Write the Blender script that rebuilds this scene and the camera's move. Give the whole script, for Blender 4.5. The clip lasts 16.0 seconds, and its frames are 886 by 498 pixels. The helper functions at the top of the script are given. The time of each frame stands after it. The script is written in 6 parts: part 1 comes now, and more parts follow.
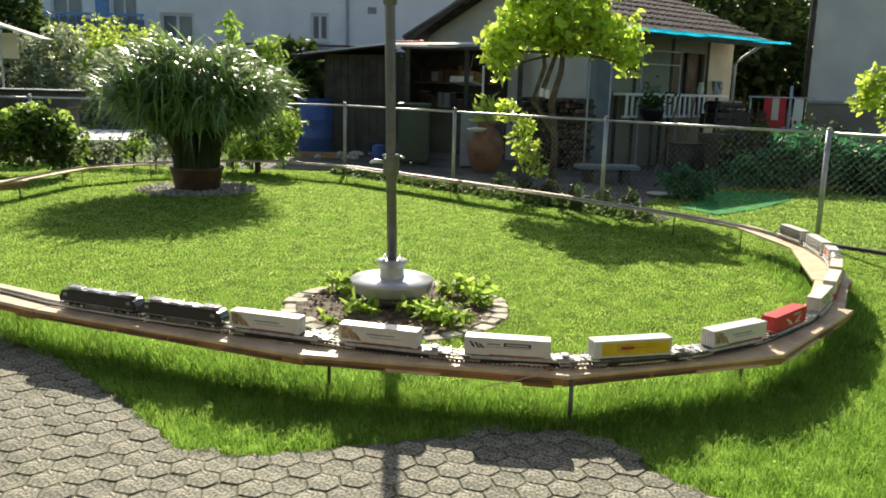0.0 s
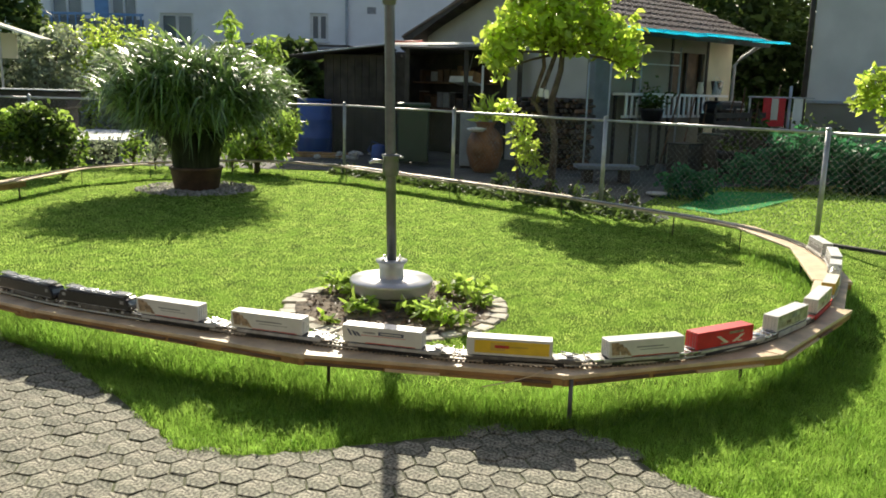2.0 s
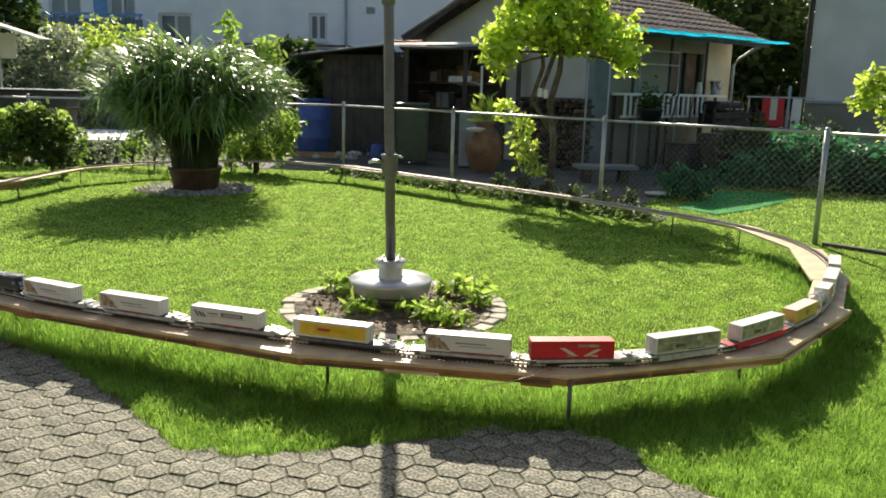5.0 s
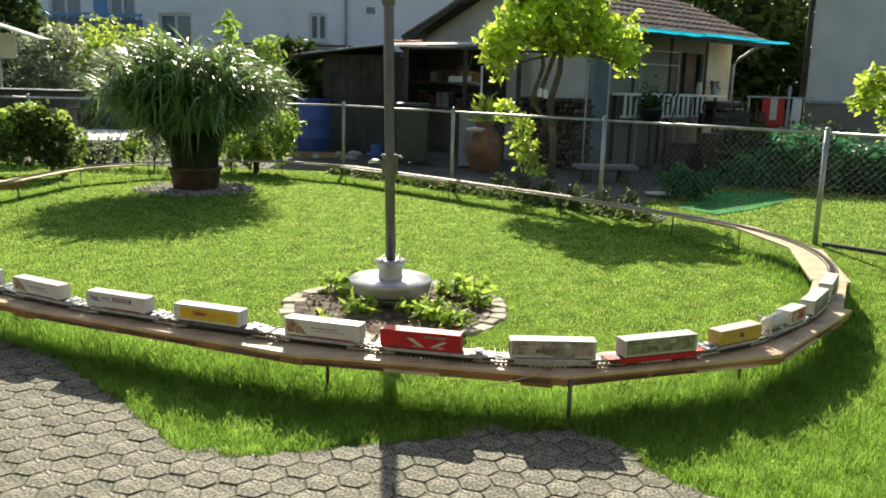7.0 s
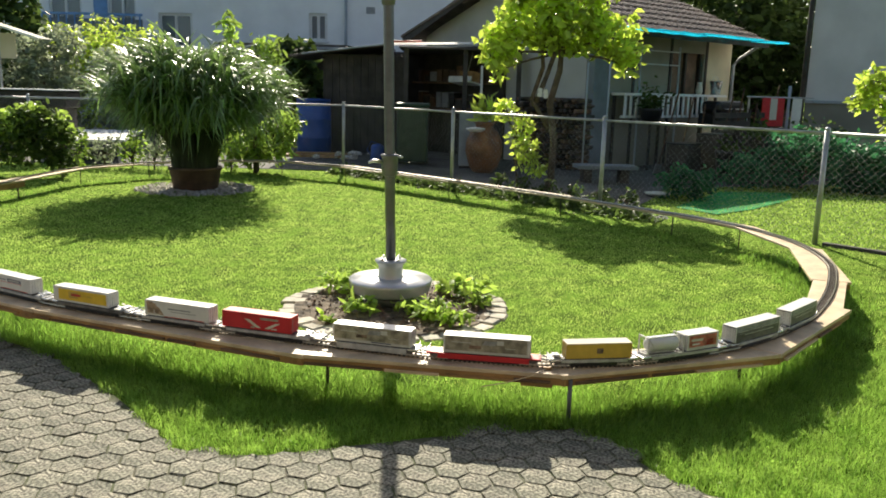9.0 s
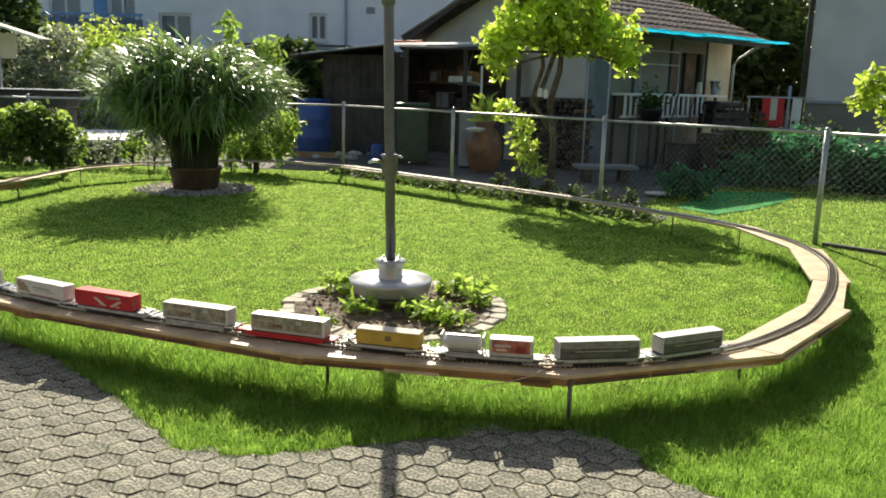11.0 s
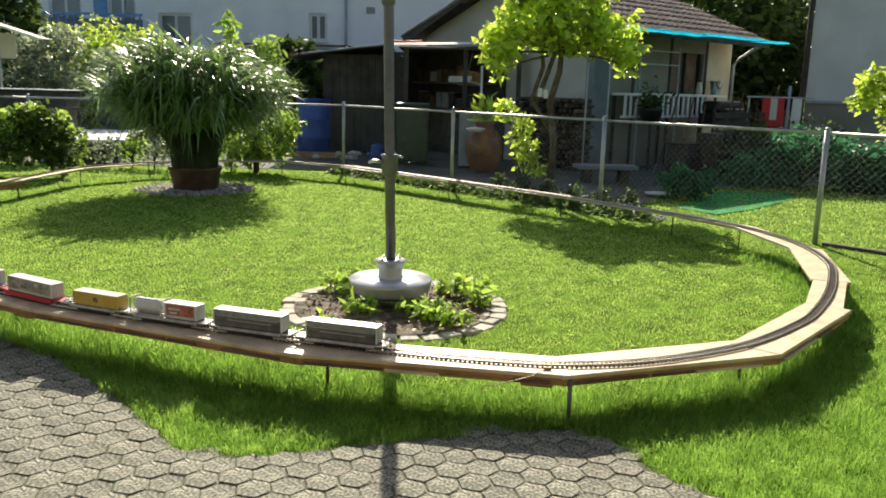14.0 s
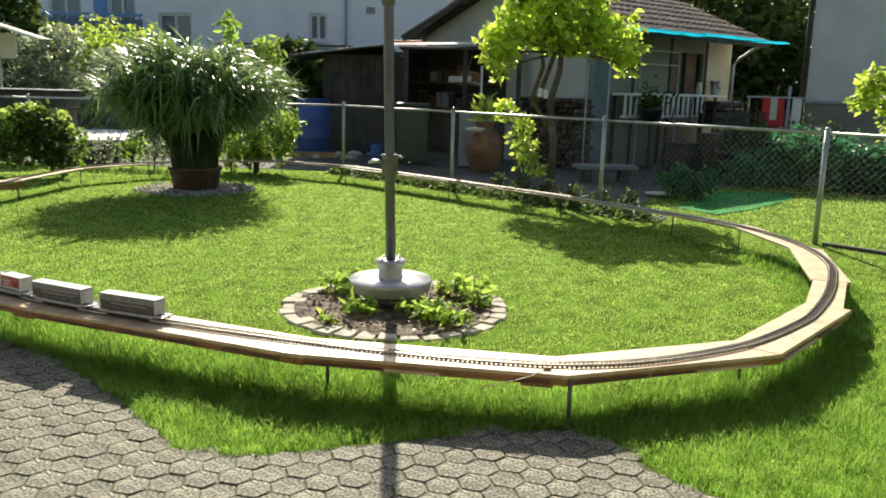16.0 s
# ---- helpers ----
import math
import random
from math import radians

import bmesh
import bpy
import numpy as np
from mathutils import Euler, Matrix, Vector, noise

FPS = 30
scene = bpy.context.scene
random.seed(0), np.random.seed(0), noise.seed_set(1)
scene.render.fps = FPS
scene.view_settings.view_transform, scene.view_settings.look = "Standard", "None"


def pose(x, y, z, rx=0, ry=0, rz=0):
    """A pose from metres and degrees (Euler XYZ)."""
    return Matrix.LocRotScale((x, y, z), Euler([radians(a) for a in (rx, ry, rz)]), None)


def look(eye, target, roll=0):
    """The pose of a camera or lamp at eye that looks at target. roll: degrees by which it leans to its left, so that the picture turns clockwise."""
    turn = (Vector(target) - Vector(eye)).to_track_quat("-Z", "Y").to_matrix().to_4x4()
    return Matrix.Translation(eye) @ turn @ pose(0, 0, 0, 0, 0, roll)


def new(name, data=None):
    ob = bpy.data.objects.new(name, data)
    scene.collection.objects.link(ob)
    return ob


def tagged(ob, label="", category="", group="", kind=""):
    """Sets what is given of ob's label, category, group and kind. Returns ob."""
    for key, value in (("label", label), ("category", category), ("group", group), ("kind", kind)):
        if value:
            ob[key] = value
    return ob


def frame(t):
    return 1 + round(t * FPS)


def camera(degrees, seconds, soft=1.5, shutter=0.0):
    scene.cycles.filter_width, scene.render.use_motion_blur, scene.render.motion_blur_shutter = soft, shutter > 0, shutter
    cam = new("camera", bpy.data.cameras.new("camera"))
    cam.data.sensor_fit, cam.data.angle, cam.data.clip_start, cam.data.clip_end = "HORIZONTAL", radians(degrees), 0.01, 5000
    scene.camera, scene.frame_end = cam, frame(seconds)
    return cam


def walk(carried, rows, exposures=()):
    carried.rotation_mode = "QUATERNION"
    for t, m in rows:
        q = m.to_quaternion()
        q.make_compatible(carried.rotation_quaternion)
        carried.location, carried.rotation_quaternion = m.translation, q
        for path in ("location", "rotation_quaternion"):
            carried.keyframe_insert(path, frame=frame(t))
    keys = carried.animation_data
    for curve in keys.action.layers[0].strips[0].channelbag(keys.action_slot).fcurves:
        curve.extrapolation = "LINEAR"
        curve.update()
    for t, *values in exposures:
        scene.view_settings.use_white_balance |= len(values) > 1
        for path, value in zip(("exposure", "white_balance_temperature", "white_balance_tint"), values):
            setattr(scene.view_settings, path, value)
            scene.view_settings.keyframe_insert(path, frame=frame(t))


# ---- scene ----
cam = camera(57.13, 16.0, soft=1.8)
EYE, TILT, LEAN = (0.0, 0.0, 1.45), 11.31, 1.47


def gaze(yaw):
    """The camera's pose, turned to the left by yaw degrees."""
    c, p = radians(yaw), radians(TILT)
    aim = (EYE[0] - math.sin(c) * math.cos(p), EYE[1] + math.cos(c) * math.cos(p), EYE[2] - math.sin(p))
    return look(EYE, aim, LEAN)


walk(cam, [(0.0, gaze(0.10)), (0.5, gaze(0.07)), (2.4, gaze(0.06)), (2.8, gaze(0.0)), (16.0, gaze(0.0))],
     exposures=[(0.0, 0.79, 6900, 8), (16.0, 0.79, 6900, 8)])

# ---- light ----
SUN_ELEVATION, SUN_TURN = 32.6, -4.5
world = bpy.data.worlds.new("sky_world")
scene.world = world
world.use_nodes = True
sky = world.node_tree.nodes.new("ShaderNodeTexSky")
sky.sky_type, sky.sun_disc = "NISHITA", False
sky.sun_elevation, sky.sun_rotation = radians(SUN_ELEVATION), radians(SUN_TURN)
sky.air_density, sky.dust_density, sky.ozone_density = 0.9, 1.6, 0.7
world.node_tree.links.new(sky.outputs[0], world.node_tree.nodes["Background"].inputs[0])
world.node_tree.nodes["Background"].inputs[1].default_value = 0.09
sun = new("sun", bpy.data.lights.new("sun", "SUN"))
sun.data.energy, sun.data.angle, sun.data.color = 5.0, radians(0.5), (1.0, 0.93, 0.80)
e, a = radians(SUN_ELEVATION), radians(SUN_TURN)
sun.matrix_world = look((math.sin(a) * 20, math.cos(a) * 20, math.tan(e) * 20), (0, 0, 0))


# ---- materials ----
def mat(name, colour, rough=0.7, metal=0.0, vary=0.18, scale=6.0, fine=60.0, bump=0.15, leaf=0.0, island=0.0, each=0.0,
        second=None, spec=None, speck=0.0):
    """A surface with colour varied at two scales, fine relief and, for leaves, light that shines through."""
    m = bpy.data.materials.new(name)
    m.use_nodes = True
    nt = m.node_tree
    n, l = nt.nodes, nt.links
    b = n["Principled BSDF"]
    co = n.new("ShaderNodeTexCoord")
    big, small = n.new("ShaderNodeTexNoise"), n.new("ShaderNodeTexNoise")
    big.inputs["Scale"].default_value, small.inputs["Scale"].default_value = scale, fine
    big.inputs["Detail"].default_value = 5
    geo = n.new("ShaderNodeNewGeometry")
    l.new(geo.outputs["Position"] if each == 0.0 else co.outputs["Object"], big.inputs["Vector"])
    l.new(co.outputs["Object"], small.inputs["Vector"])
    mix = n.new("ShaderNodeMix")
    mix.data_type = "RGBA"
    other = second or tuple(c * (1 - 2 * vary) for c in colour)
    first = tuple(min(1, c * (1 + vary)) for c in colour)
    mix.inputs[6].default_value, mix.inputs[7].default_value = (*other, 1), (*first, 1)
    ramp = n.new("ShaderNodeValToRGB")
    ramp.color_ramp.elements[0].position, ramp.color_ramp.elements[1].position = 0.33, 0.67
    l.new(big.outputs["Fac"], ramp.inputs[0])
    l.new(ramp.outputs[0], mix.inputs[0])
    hsv = n.new("ShaderNodeHueSaturation")
    l.new(mix.outputs[2], hsv.inputs["Color"])
    add = n.new("ShaderNodeMath")
    add.operation = "MULTIPLY_ADD"
    l.new(small.outputs["Fac"], add.inputs[0])
    add.inputs[1].default_value, add.inputs[2].default_value = 2 * vary, 1 - vary
    last = add
    if speck:
        grit = n.new("ShaderNodeTexNoise")
        grit.inputs["Scale"].default_value, grit.inputs["Detail"].default_value = fine * 1.7, 3
        l.new(co.outputs["Object"], grit.inputs["Vector"])
        lift = n.new("ShaderNodeMapRange")
        lift.inputs[1].default_value, lift.inputs[2].default_value = 0.36, 0.66
        lift.inputs[3].default_value, lift.inputs[4].default_value = 1 - speck, 1 + speck
        l.new(grit.outputs["Fac"], lift.inputs[0])
        both = n.new("ShaderNodeMath")
        both.operation = "MULTIPLY"
        l.new(add.outputs[0], both.inputs[0])
        l.new(lift.outputs[0], both.inputs[1])
        last = both
    for amount, source in ((island, geo.outputs["Random Per Island"]), (each, None)):
        if amount:
            if source is None:
                source = n.new("ShaderNodeObjectInfo").outputs["Random"]
            k = n.new("ShaderNodeMath")
            k.operation = "MULTIPLY_ADD"
            l.new(source, k.inputs[0])
            k.inputs[1].default_value, k.inputs[2].default_value = 2 * amount, 1 - amount
            j = n.new("ShaderNodeMath")
            j.operation = "MULTIPLY"
            l.new(last.outputs[0], j.inputs[0])
            l.new(k.outputs[0], j.inputs[1])
            last = j
    l.new(last.outputs[0], hsv.inputs["Value"])
    l.new(hsv.outputs[0], b.inputs["Base Color"])
    b.inputs["Roughness"].default_value, b.inputs["Metallic"].default_value = rough, metal
    if spec is not None:
        b.inputs["Specular IOR Level"].default_value = spec
    if bump:
        bp = n.new("ShaderNodeBump")
        bp.inputs["Strength"].default_value, bp.inputs["Distance"].default_value = bump, 0.01
        l.new(small.outputs["Fac"], bp.inputs["Height"])
        l.new(bp.outputs[0], b.inputs["Normal"])
    if leaf:
        tr = n.new("ShaderNodeBsdfTranslucent")
        bright = n.new("ShaderNodeHueSaturation")
        bright.inputs["Hue"].default_value = 0.492
        bright.inputs["Value"].default_value = 1.5
        l.new(hsv.outputs[0], bright.inputs["Color"])
        l.new(bright.outputs[0], tr.inputs["Color"])
        sh = n.new("ShaderNodeMixShader")
        sh.inputs[0].default_value = leaf
        l.new(b.outputs[0], sh.inputs[1])
        l.new(tr.outputs[0], sh.inputs[2])
        l.new(sh.outputs[0], n["Material Output"].inputs["Surface"])
    return m


def glass(name, tint=(0.8, 0.9, 0.9)):
    m = bpy.data.materials.new(name)
    m.use_nodes = True
    b = m.node_tree.nodes["Principled BSDF"]
    b.inputs["Base Color"].default_value, b.inputs["Roughness"].default_value = (*tint, 1), 0.03
    b.inputs["Transmission Weight"].default_value = 0.6
    return m


M = {
    "lawn": mat("lawn_soil", (0.11, 0.20, 0.02), 1.0, vary=0.25, scale=5, fine=60, bump=0.6, spec=0.05),
    "grass": mat("grass_blade", (0.36, 0.475, 0.125), 0.6, vary=0.13, scale=4.5, fine=16, bump=0, leaf=0.5, island=0.2, second=(0.22, 0.375, 0.07), spec=0.3),
    "tall": mat("tall_grass_blade", (0.165, 0.305, 0.05), 0.5, vary=0.16, scale=4, fine=12, bump=0, leaf=0.55, island=0.35),
    "edgegrass": mat("edge_grass_blade", (0.235, 0.375, 0.075), 0.55, vary=0.18, scale=7, fine=14, bump=0, leaf=0.5, island=0.3, second=(0.14, 0.28, 0.04), spec=0.3),
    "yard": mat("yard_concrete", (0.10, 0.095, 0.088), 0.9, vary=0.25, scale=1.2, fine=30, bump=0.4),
    "paver": mat("paver_concrete", (0.20, 0.188, 0.146), 0.85, vary=0.2, scale=9, fine=44, bump=0.9, each=0.13, speck=0.75, second=(0.13, 0.135, 0.098)),
    "joint": mat("joint_sand", (0.075, 0.068, 0.05), 0.95, vary=0.3, scale=8, fine=60, bump=0.5, second=(0.07, 0.09, 0.035)),
    "soil": mat("bed_soil", (0.16, 0.125, 0.085), 0.95, vary=0.35, scale=14, fine=70, bump=1.0),
    "edge": mat("edging_stone", (0.46, 0.43, 0.35), 0.85, vary=0.16, scale=10, fine=70, bump=0.5, each=0.12),
    "wood": mat("board_wood", (0.74, 0.575, 0.385), 0.46, vary=0.13, scale=7, fine=45, bump=0.12, each=0.06, spec=0.45),
    "fascia": mat("fascia_wood", (0.40, 0.225, 0.09), 0.7, vary=0.22, scale=7, fine=40, bump=0.25, each=0.12),
    "rail": mat("rail_metal", (0.42, 0.39, 0.35), 0.32, 0.8, vary=0.15, scale=5, bump=0),
    "sleeper": mat("sleeper_plastic", (0.12, 0.10, 0.08), 0.4, vary=0.2, scale=8, bump=0.1, island=0.15),
    "galv": mat("galvanised_steel", (0.52, 0.53, 0.53), 0.45, 0.6, vary=0.14, scale=8, fine=60, bump=0.1),
    "wire": mat("wire_steel", (0.34, 0.35, 0.34), 0.5, 0.5, vary=0.12, scale=4, bump=0),
    "lamp": mat("lamp_paint", (0.155, 0.165, 0.18), 0.3, 0.4, vary=0.12, scale=9, fine=80, bump=0.12),
    "lampgrey": mat("lamp_base_paint", (0.52, 0.535, 0.56), 0.29, 0.35, vary=0.10, scale=6, fine=70, bump=0.12),
    "steel": mat("bare_steel", (0.75, 0.75, 0.75), 0.34, 1.0, vary=0.1, bump=0.05),
    "terra": mat("terracotta", (0.105, 0.062, 0.036), 0.75, vary=0.18, scale=6, fine=50, bump=0.25),
    "copper": mat("brown_vase_glaze", (0.24, 0.105, 0.045), 0.45, vary=0.25, scale=5, fine=40, bump=0.2),
    "gravel": mat("gravel_stone", (0.50, 0.48, 0.44), 0.9, vary=0.2, scale=20, bump=0.3, island=0.3),
    # near-black green: the clump's inner shade is put into the stalk colour
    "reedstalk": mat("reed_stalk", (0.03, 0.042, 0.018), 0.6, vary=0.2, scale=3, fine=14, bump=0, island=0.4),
    "whitesheet": mat("white_plastic_sheet", (0.8, 0.8, 0.8), 0.4, vary=0.05, scale=5, bump=0.05, leaf=0.75),
    "reed": mat("reed_blade", (0.17, 0.28, 0.085), 0.36, vary=0.2, scale=3, fine=14, bump=0, leaf=0.34, island=0.4, spec=1.0),
    "leaf": mat("vine_leaf", (0.47, 0.61, 0.10), 0.4, vary=0.18, scale=3, fine=14, bump=0, leaf=0.47, island=0.4),
    "shoot": mat("shoot_leaf", (0.25, 0.38, 0.07), 0.4, vary=0.2, scale=3, fine=14, bump=0, leaf=0.5, island=0.4),
    "sail": mat("print_tan", (0.40, 0.29, 0.19), 0.5, vary=0.3, scale=40, bump=0),
    "midleaf": mat("garden_leaf", (0.19, 0.31, 0.045), 0.4, vary=0.2, scale=3, fine=14, bump=0, leaf=0.5, island=0.4),
    "darkleaf": mat("dark_leaf", (0.075, 0.125, 0.03), 0.6, vary=0.2, scale=2, fine=14, bump=0, leaf=0.4, island=0.4, spec=0.3),
    "paleleaf": mat("pale_leaf", (0.29, 0.34, 0.22), 0.38, vary=0.2, scale=2, fine=14, bump=0, leaf=0.4, island=0.4),
    "bark": mat("bark", (0.13, 0.10, 0.075), 0.9, vary=0.25, scale=9, fine=50, bump=0.8),
    "white": mat("white_plaster", (0.87, 0.88, 0.89), 0.9, vary=0.035, scale=1.5, fine=60, bump=0.1),
    # on the hut front these two plasters paint its sunny and shaded lengths
    "yellowwall": mat("yellowish_plaster", (0.62, 0.56, 0.40), 0.9, vary=0.08, scale=1.5, fine=60, bump=0.15),
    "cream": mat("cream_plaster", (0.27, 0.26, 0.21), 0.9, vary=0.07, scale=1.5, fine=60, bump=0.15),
    "greywall": mat("grey_plaster", (0.68, 0.67, 0.66), 0.9, vary=0.06, scale=1.5, fine=60, bump=0.15),
    # dark colour of the unseen light-blocking wall, kept low in bounce
    "blockwall": mat("unseen_blocker_dark", (0.09, 0.08, 0.07), 0.9, vary=0.05, scale=1.5, fine=60, bump=0.15),
    "gable": mat("gable_plaster", (0.56, 0.55, 0.51), 0.9, vary=0.07, scale=1.5, fine=60, bump=0.15),
    "column": mat("column_paint", (0.19, 0.215, 0.24), 0.8, vary=0.1, scale=3, bump=0.1),
    "tile": mat("roof_tile", (0.20, 0.155, 0.13), 0.8, vary=0.2, scale=4, fine=30, bump=0.3, each=0.22),
    "darkwood": mat("dark_stained_wood", (0.062, 0.053, 0.045), 0.7, vary=0.25, scale=4, fine=40, bump=0.3, each=0.2),
    "brown": mat("brown_wood", (0.17, 0.10, 0.06), 0.65, vary=0.2, scale=5, fine=40, bump=0.2, each=0.15),
    "cyan": mat("cyan_sheet", (0.08, 0.62, 0.75), 0.4, vary=0.1, scale=4, bump=0.1, leaf=0.7),
    "whitepaint": mat("white_paint", (0.78, 0.78, 0.76), 0.5, vary=0.05, scale=8, bump=0.05),
    "bluebarrel": mat("blue_plastic", (0.025, 0.085, 0.34), 0.4, vary=0.1, scale=5, bump=0.05),
    "greenbin": mat("dark_green_plastic", (0.03, 0.065, 0.04), 0.5, vary=0.15, scale=5, bump=0.05),
    "red": mat("red_paint", (0.55, 0.05, 0.03), 0.45, vary=0.1, scale=6, bump=0.05),
    "greycab": mat("grey_cabinet_paint", (0.36, 0.40, 0.44), 0.6, vary=0.1, scale=4, bump=0.05),
    "black": mat("black_paint", (0.016, 0.016, 0.018), 0.28, vary=0.15, scale=12, bump=0.02),
    "roofgrey": mat("loco_roof_grey", (0.34, 0.34, 0.35), 0.32, 0.2, vary=0.15, scale=20, bump=0.1),
    "under": mat("underframe_grey", (0.15, 0.145, 0.14), 0.5, 0.3, vary=0.2, scale=25, bump=0.1),
    "chassis": mat("chassis_grey", (0.48, 0.48, 0.47), 0.45, 0.2, vary=0.14, scale=25, bump=0.08),
    "wheel": mat("wheel_steel", (0.20, 0.19, 0.18), 0.35, 0.9, vary=0.2, scale=25, bump=0.05),
    "cwhite": mat("container_white", (0.70, 0.70, 0.68), 0.4, vary=0.04, scale=14, bump=0.03),
    "cgrey": mat("container_pale_grey", (0.55, 0.55, 0.53), 0.45, vary=0.06, scale=14, bump=0.03),
    "cyellow": mat("container_yellow", (0.78, 0.53, 0.03), 0.4, vary=0.06, scale=14, bump=0.03),
    "colive": mat("container_ochre", (0.62, 0.42, 0.07), 0.45, vary=0.08, scale=14, bump=0.03),
    "cred": mat("container_red", (0.57, 0.016, 0.024), 0.55, vary=0.08, scale=14, bump=0.03),
    "csilver": mat("silver_print", (0.36, 0.33, 0.26), 0.3, 0.2, vary=0.28, scale=26, bump=0.05),
    "cdark": mat("dark_panel", (0.10, 0.095, 0.085), 0.4, 0.0, vary=0.25, scale=18, bump=0.05),
    "print": mat("print_brown", (0.20, 0.13, 0.09), 0.5, vary=0.4, scale=40, bump=0),
    "navy": mat("print_navy", (0.06, 0.07, 0.14), 0.5, vary=0.15, scale=30, bump=0),
    "printred": mat("print_red", (0.50, 0.04, 0.03), 0.5, vary=0.1, scale=30, bump=0),
    "greyprint": mat("print_grey", (0.30, 0.31, 0.32), 0.5, vary=0.15, scale=30, bump=0),
    "fadedred": mat("faded_red_print", (0.55, 0.17, 0.12), 0.5, vary=0.25, scale=40, bump=0),
    "bedleaf": mat("bed_leaf", (0.30, 0.45, 0.08), 0.55, vary=0.18, scale=6, fine=14, bump=0, leaf=0.55, island=0.4),
    "chrome": mat("bright_metal", (0.75, 0.75, 0.74), 0.22, 0.9, vary=0.1, scale=30, bump=0.05),
    # green of the tinted shade on the lawn behind the fence
    "greenshade": mat("green_shade_tint", (0.012, 0.25, 0.06), 0.8, vary=0.2, scale=4, bump=0.2, spec=0.1),
    "tealleaf": mat("bluish_leaf", (0.04, 0.16, 0.07), 0.5, vary=0.2, scale=3, fine=14, bump=0, leaf=0.5, island=0.45, spec=0.4),
    "pane": glass("window_glass", (0.35, 0.42, 0.46)),
    "frame": mat("window_frame_white", (0.72, 0.72, 0.70), 0.5, vary=0.04, bump=0.02),
    "blue": mat("blue_paint", (0.16, 0.32, 0.58), 0.6, vary=0.1, scale=3, bump=0.05),
    "parasol": mat("pale_cloth", (0.66, 0.62, 0.52), 0.9, vary=0.06, scale=4, bump=0.1),
}


# ---- building helpers ----
def obj(name, bm, material, smooth=False):
    me = bpy.data.meshes.new(name)
    bm.to_mesh(me)
    bm.free()
    me.materials.append(M[material])
    if smooth:
        for p in me.polygons:
            p.use_smooth = True
    return new(name, me)


def part(name, bm, material, parent, label="", smooth=False):
    o = obj(name, bm, material, smooth)
    o.parent = parent
    return tagged(o, label=label)


def thing(name, label, category, m=None, group="", kind=""):
    o = new(name)
    o.empty_display_size = 0.1
    if m is not None:
        o.matrix_world = m
    return tagged(o, label, category, group, kind)


def box(x0, x1, y0, y1, z0, z1, bevel=0.0, bm=None, m=None):
    bm = bm or bmesh.new()
    g = bmesh.ops.create_cube(bm, size=1)["verts"]
    for v in g:
        v.co = Vector(((x0 + x1) / 2 + v.co.x * (x1 - x0), (y0 + y1) / 2 + v.co.y * (y1 - y0), (z0 + z1) / 2 + v.co.z * (z1 - z0)))
    if bevel:
        es = list({e for v in g for e in v.link_edges})
        g = bmesh.ops.bevel(bm, geom=es, offset=bevel, segments=2, affect="EDGES", profile=0.5)["verts"]
    if m is not None:
        bmesh.ops.transform(bm, matrix=m, verts=list(set(g)))
    return bm


def lathe(profile, n=24, bm=None, m=None):
    """A solid of revolution about z from (radius, height) pairs."""
    bm = bm or bmesh.new()
    rings = []
    for r, z in profile:
        rings.append([bm.verts.new((max(r, 1e-4) * math.cos(2 * math.pi * i / n), max(r, 1e-4) * math.sin(2 * math.pi * i / n), z)) for i in range(n)])
    for a, b in zip(rings, rings[1:]):
        for i in range(n):
            bm.faces.new((a[i], a[(i + 1) % n], b[(i + 1) % n], b[i]))
    bm.faces.new(list(reversed(rings[0])))
    bm.faces.new(rings[-1])
    if m is not None:
        bmesh.ops.transform(bm, matrix=m, verts=[v for r in rings for v in r])
    return bm


def tube(points, radii, n=8, bm=None):
    bm = bm or bmesh.new()
    pts = [Vector(p) for p in points]
    rs = radii if isinstance(radii, (list, tuple)) else [radii] * len(pts)
    rings = []
    for i, p in enumerate(pts):
        d = (pts[min(i + 1, len(pts) - 1)] - pts[max(i - 1, 0)]).normalized()
        u = d.orthogonal().normalized() if abs(d.z) > 0.9 else d.cross(Vector((0, 0, 1))).normalized()
        w = d.cross(u)
        rings.append([bm.verts.new(p + rs[i] * (math.cos(2 * math.pi * k / n) * u + math.sin(2 * math.pi * k / n) * w)) for k in range(n)])
    for a, b in zip(rings, rings[1:]):
        for k in range(n):
            bm.faces.new((a[k], a[(k + 1) % n], b[(k + 1) % n], b[k]))
    bm.faces.new(rings[0])
    bm.faces.new(list(reversed(rings[-1])))
    bmesh.ops.recalc_face_normals(bm, faces=bm.faces)
    return bm


def raw(name, verts, faces, material, parent=None, label="", kind=""):
    me = bpy.data.meshes.new(name)
    me.from_pydata(verts, [], faces)
    me.materials.append(M[material])
    o = new(name, me)
    if parent:
        o.parent = parent
    return tagged(o, label=label, kind=kind)


def fast(name, verts, quads, material, parent=None, label="", kind=""):
    """A mesh of many four-sided faces from arrays."""
    me = bpy.data.meshes.new(name)
    verts, quads = np.asarray(verts, np.float32), np.asarray(quads, np.int32)
    me.vertices.add(len(verts))
    me.vertices.foreach_set("co", verts.ravel())
    me.loops.add(quads.size)
    me.loops.foreach_set("vertex_index", quads.ravel())
    me.polygons.add(len(quads))
    me.polygons.foreach_set("loop_start", np.arange(0, quads.size, quads.shape[1], dtype=np.int32))
    me.update(calc_edges=True)
    me.validate()
    me.materials.append(M[material])
    o = new(name, me)
    if parent:
        o.parent = parent
    return tagged(o, label=label, kind=kind)


RNG = np.random.default_rng(7)


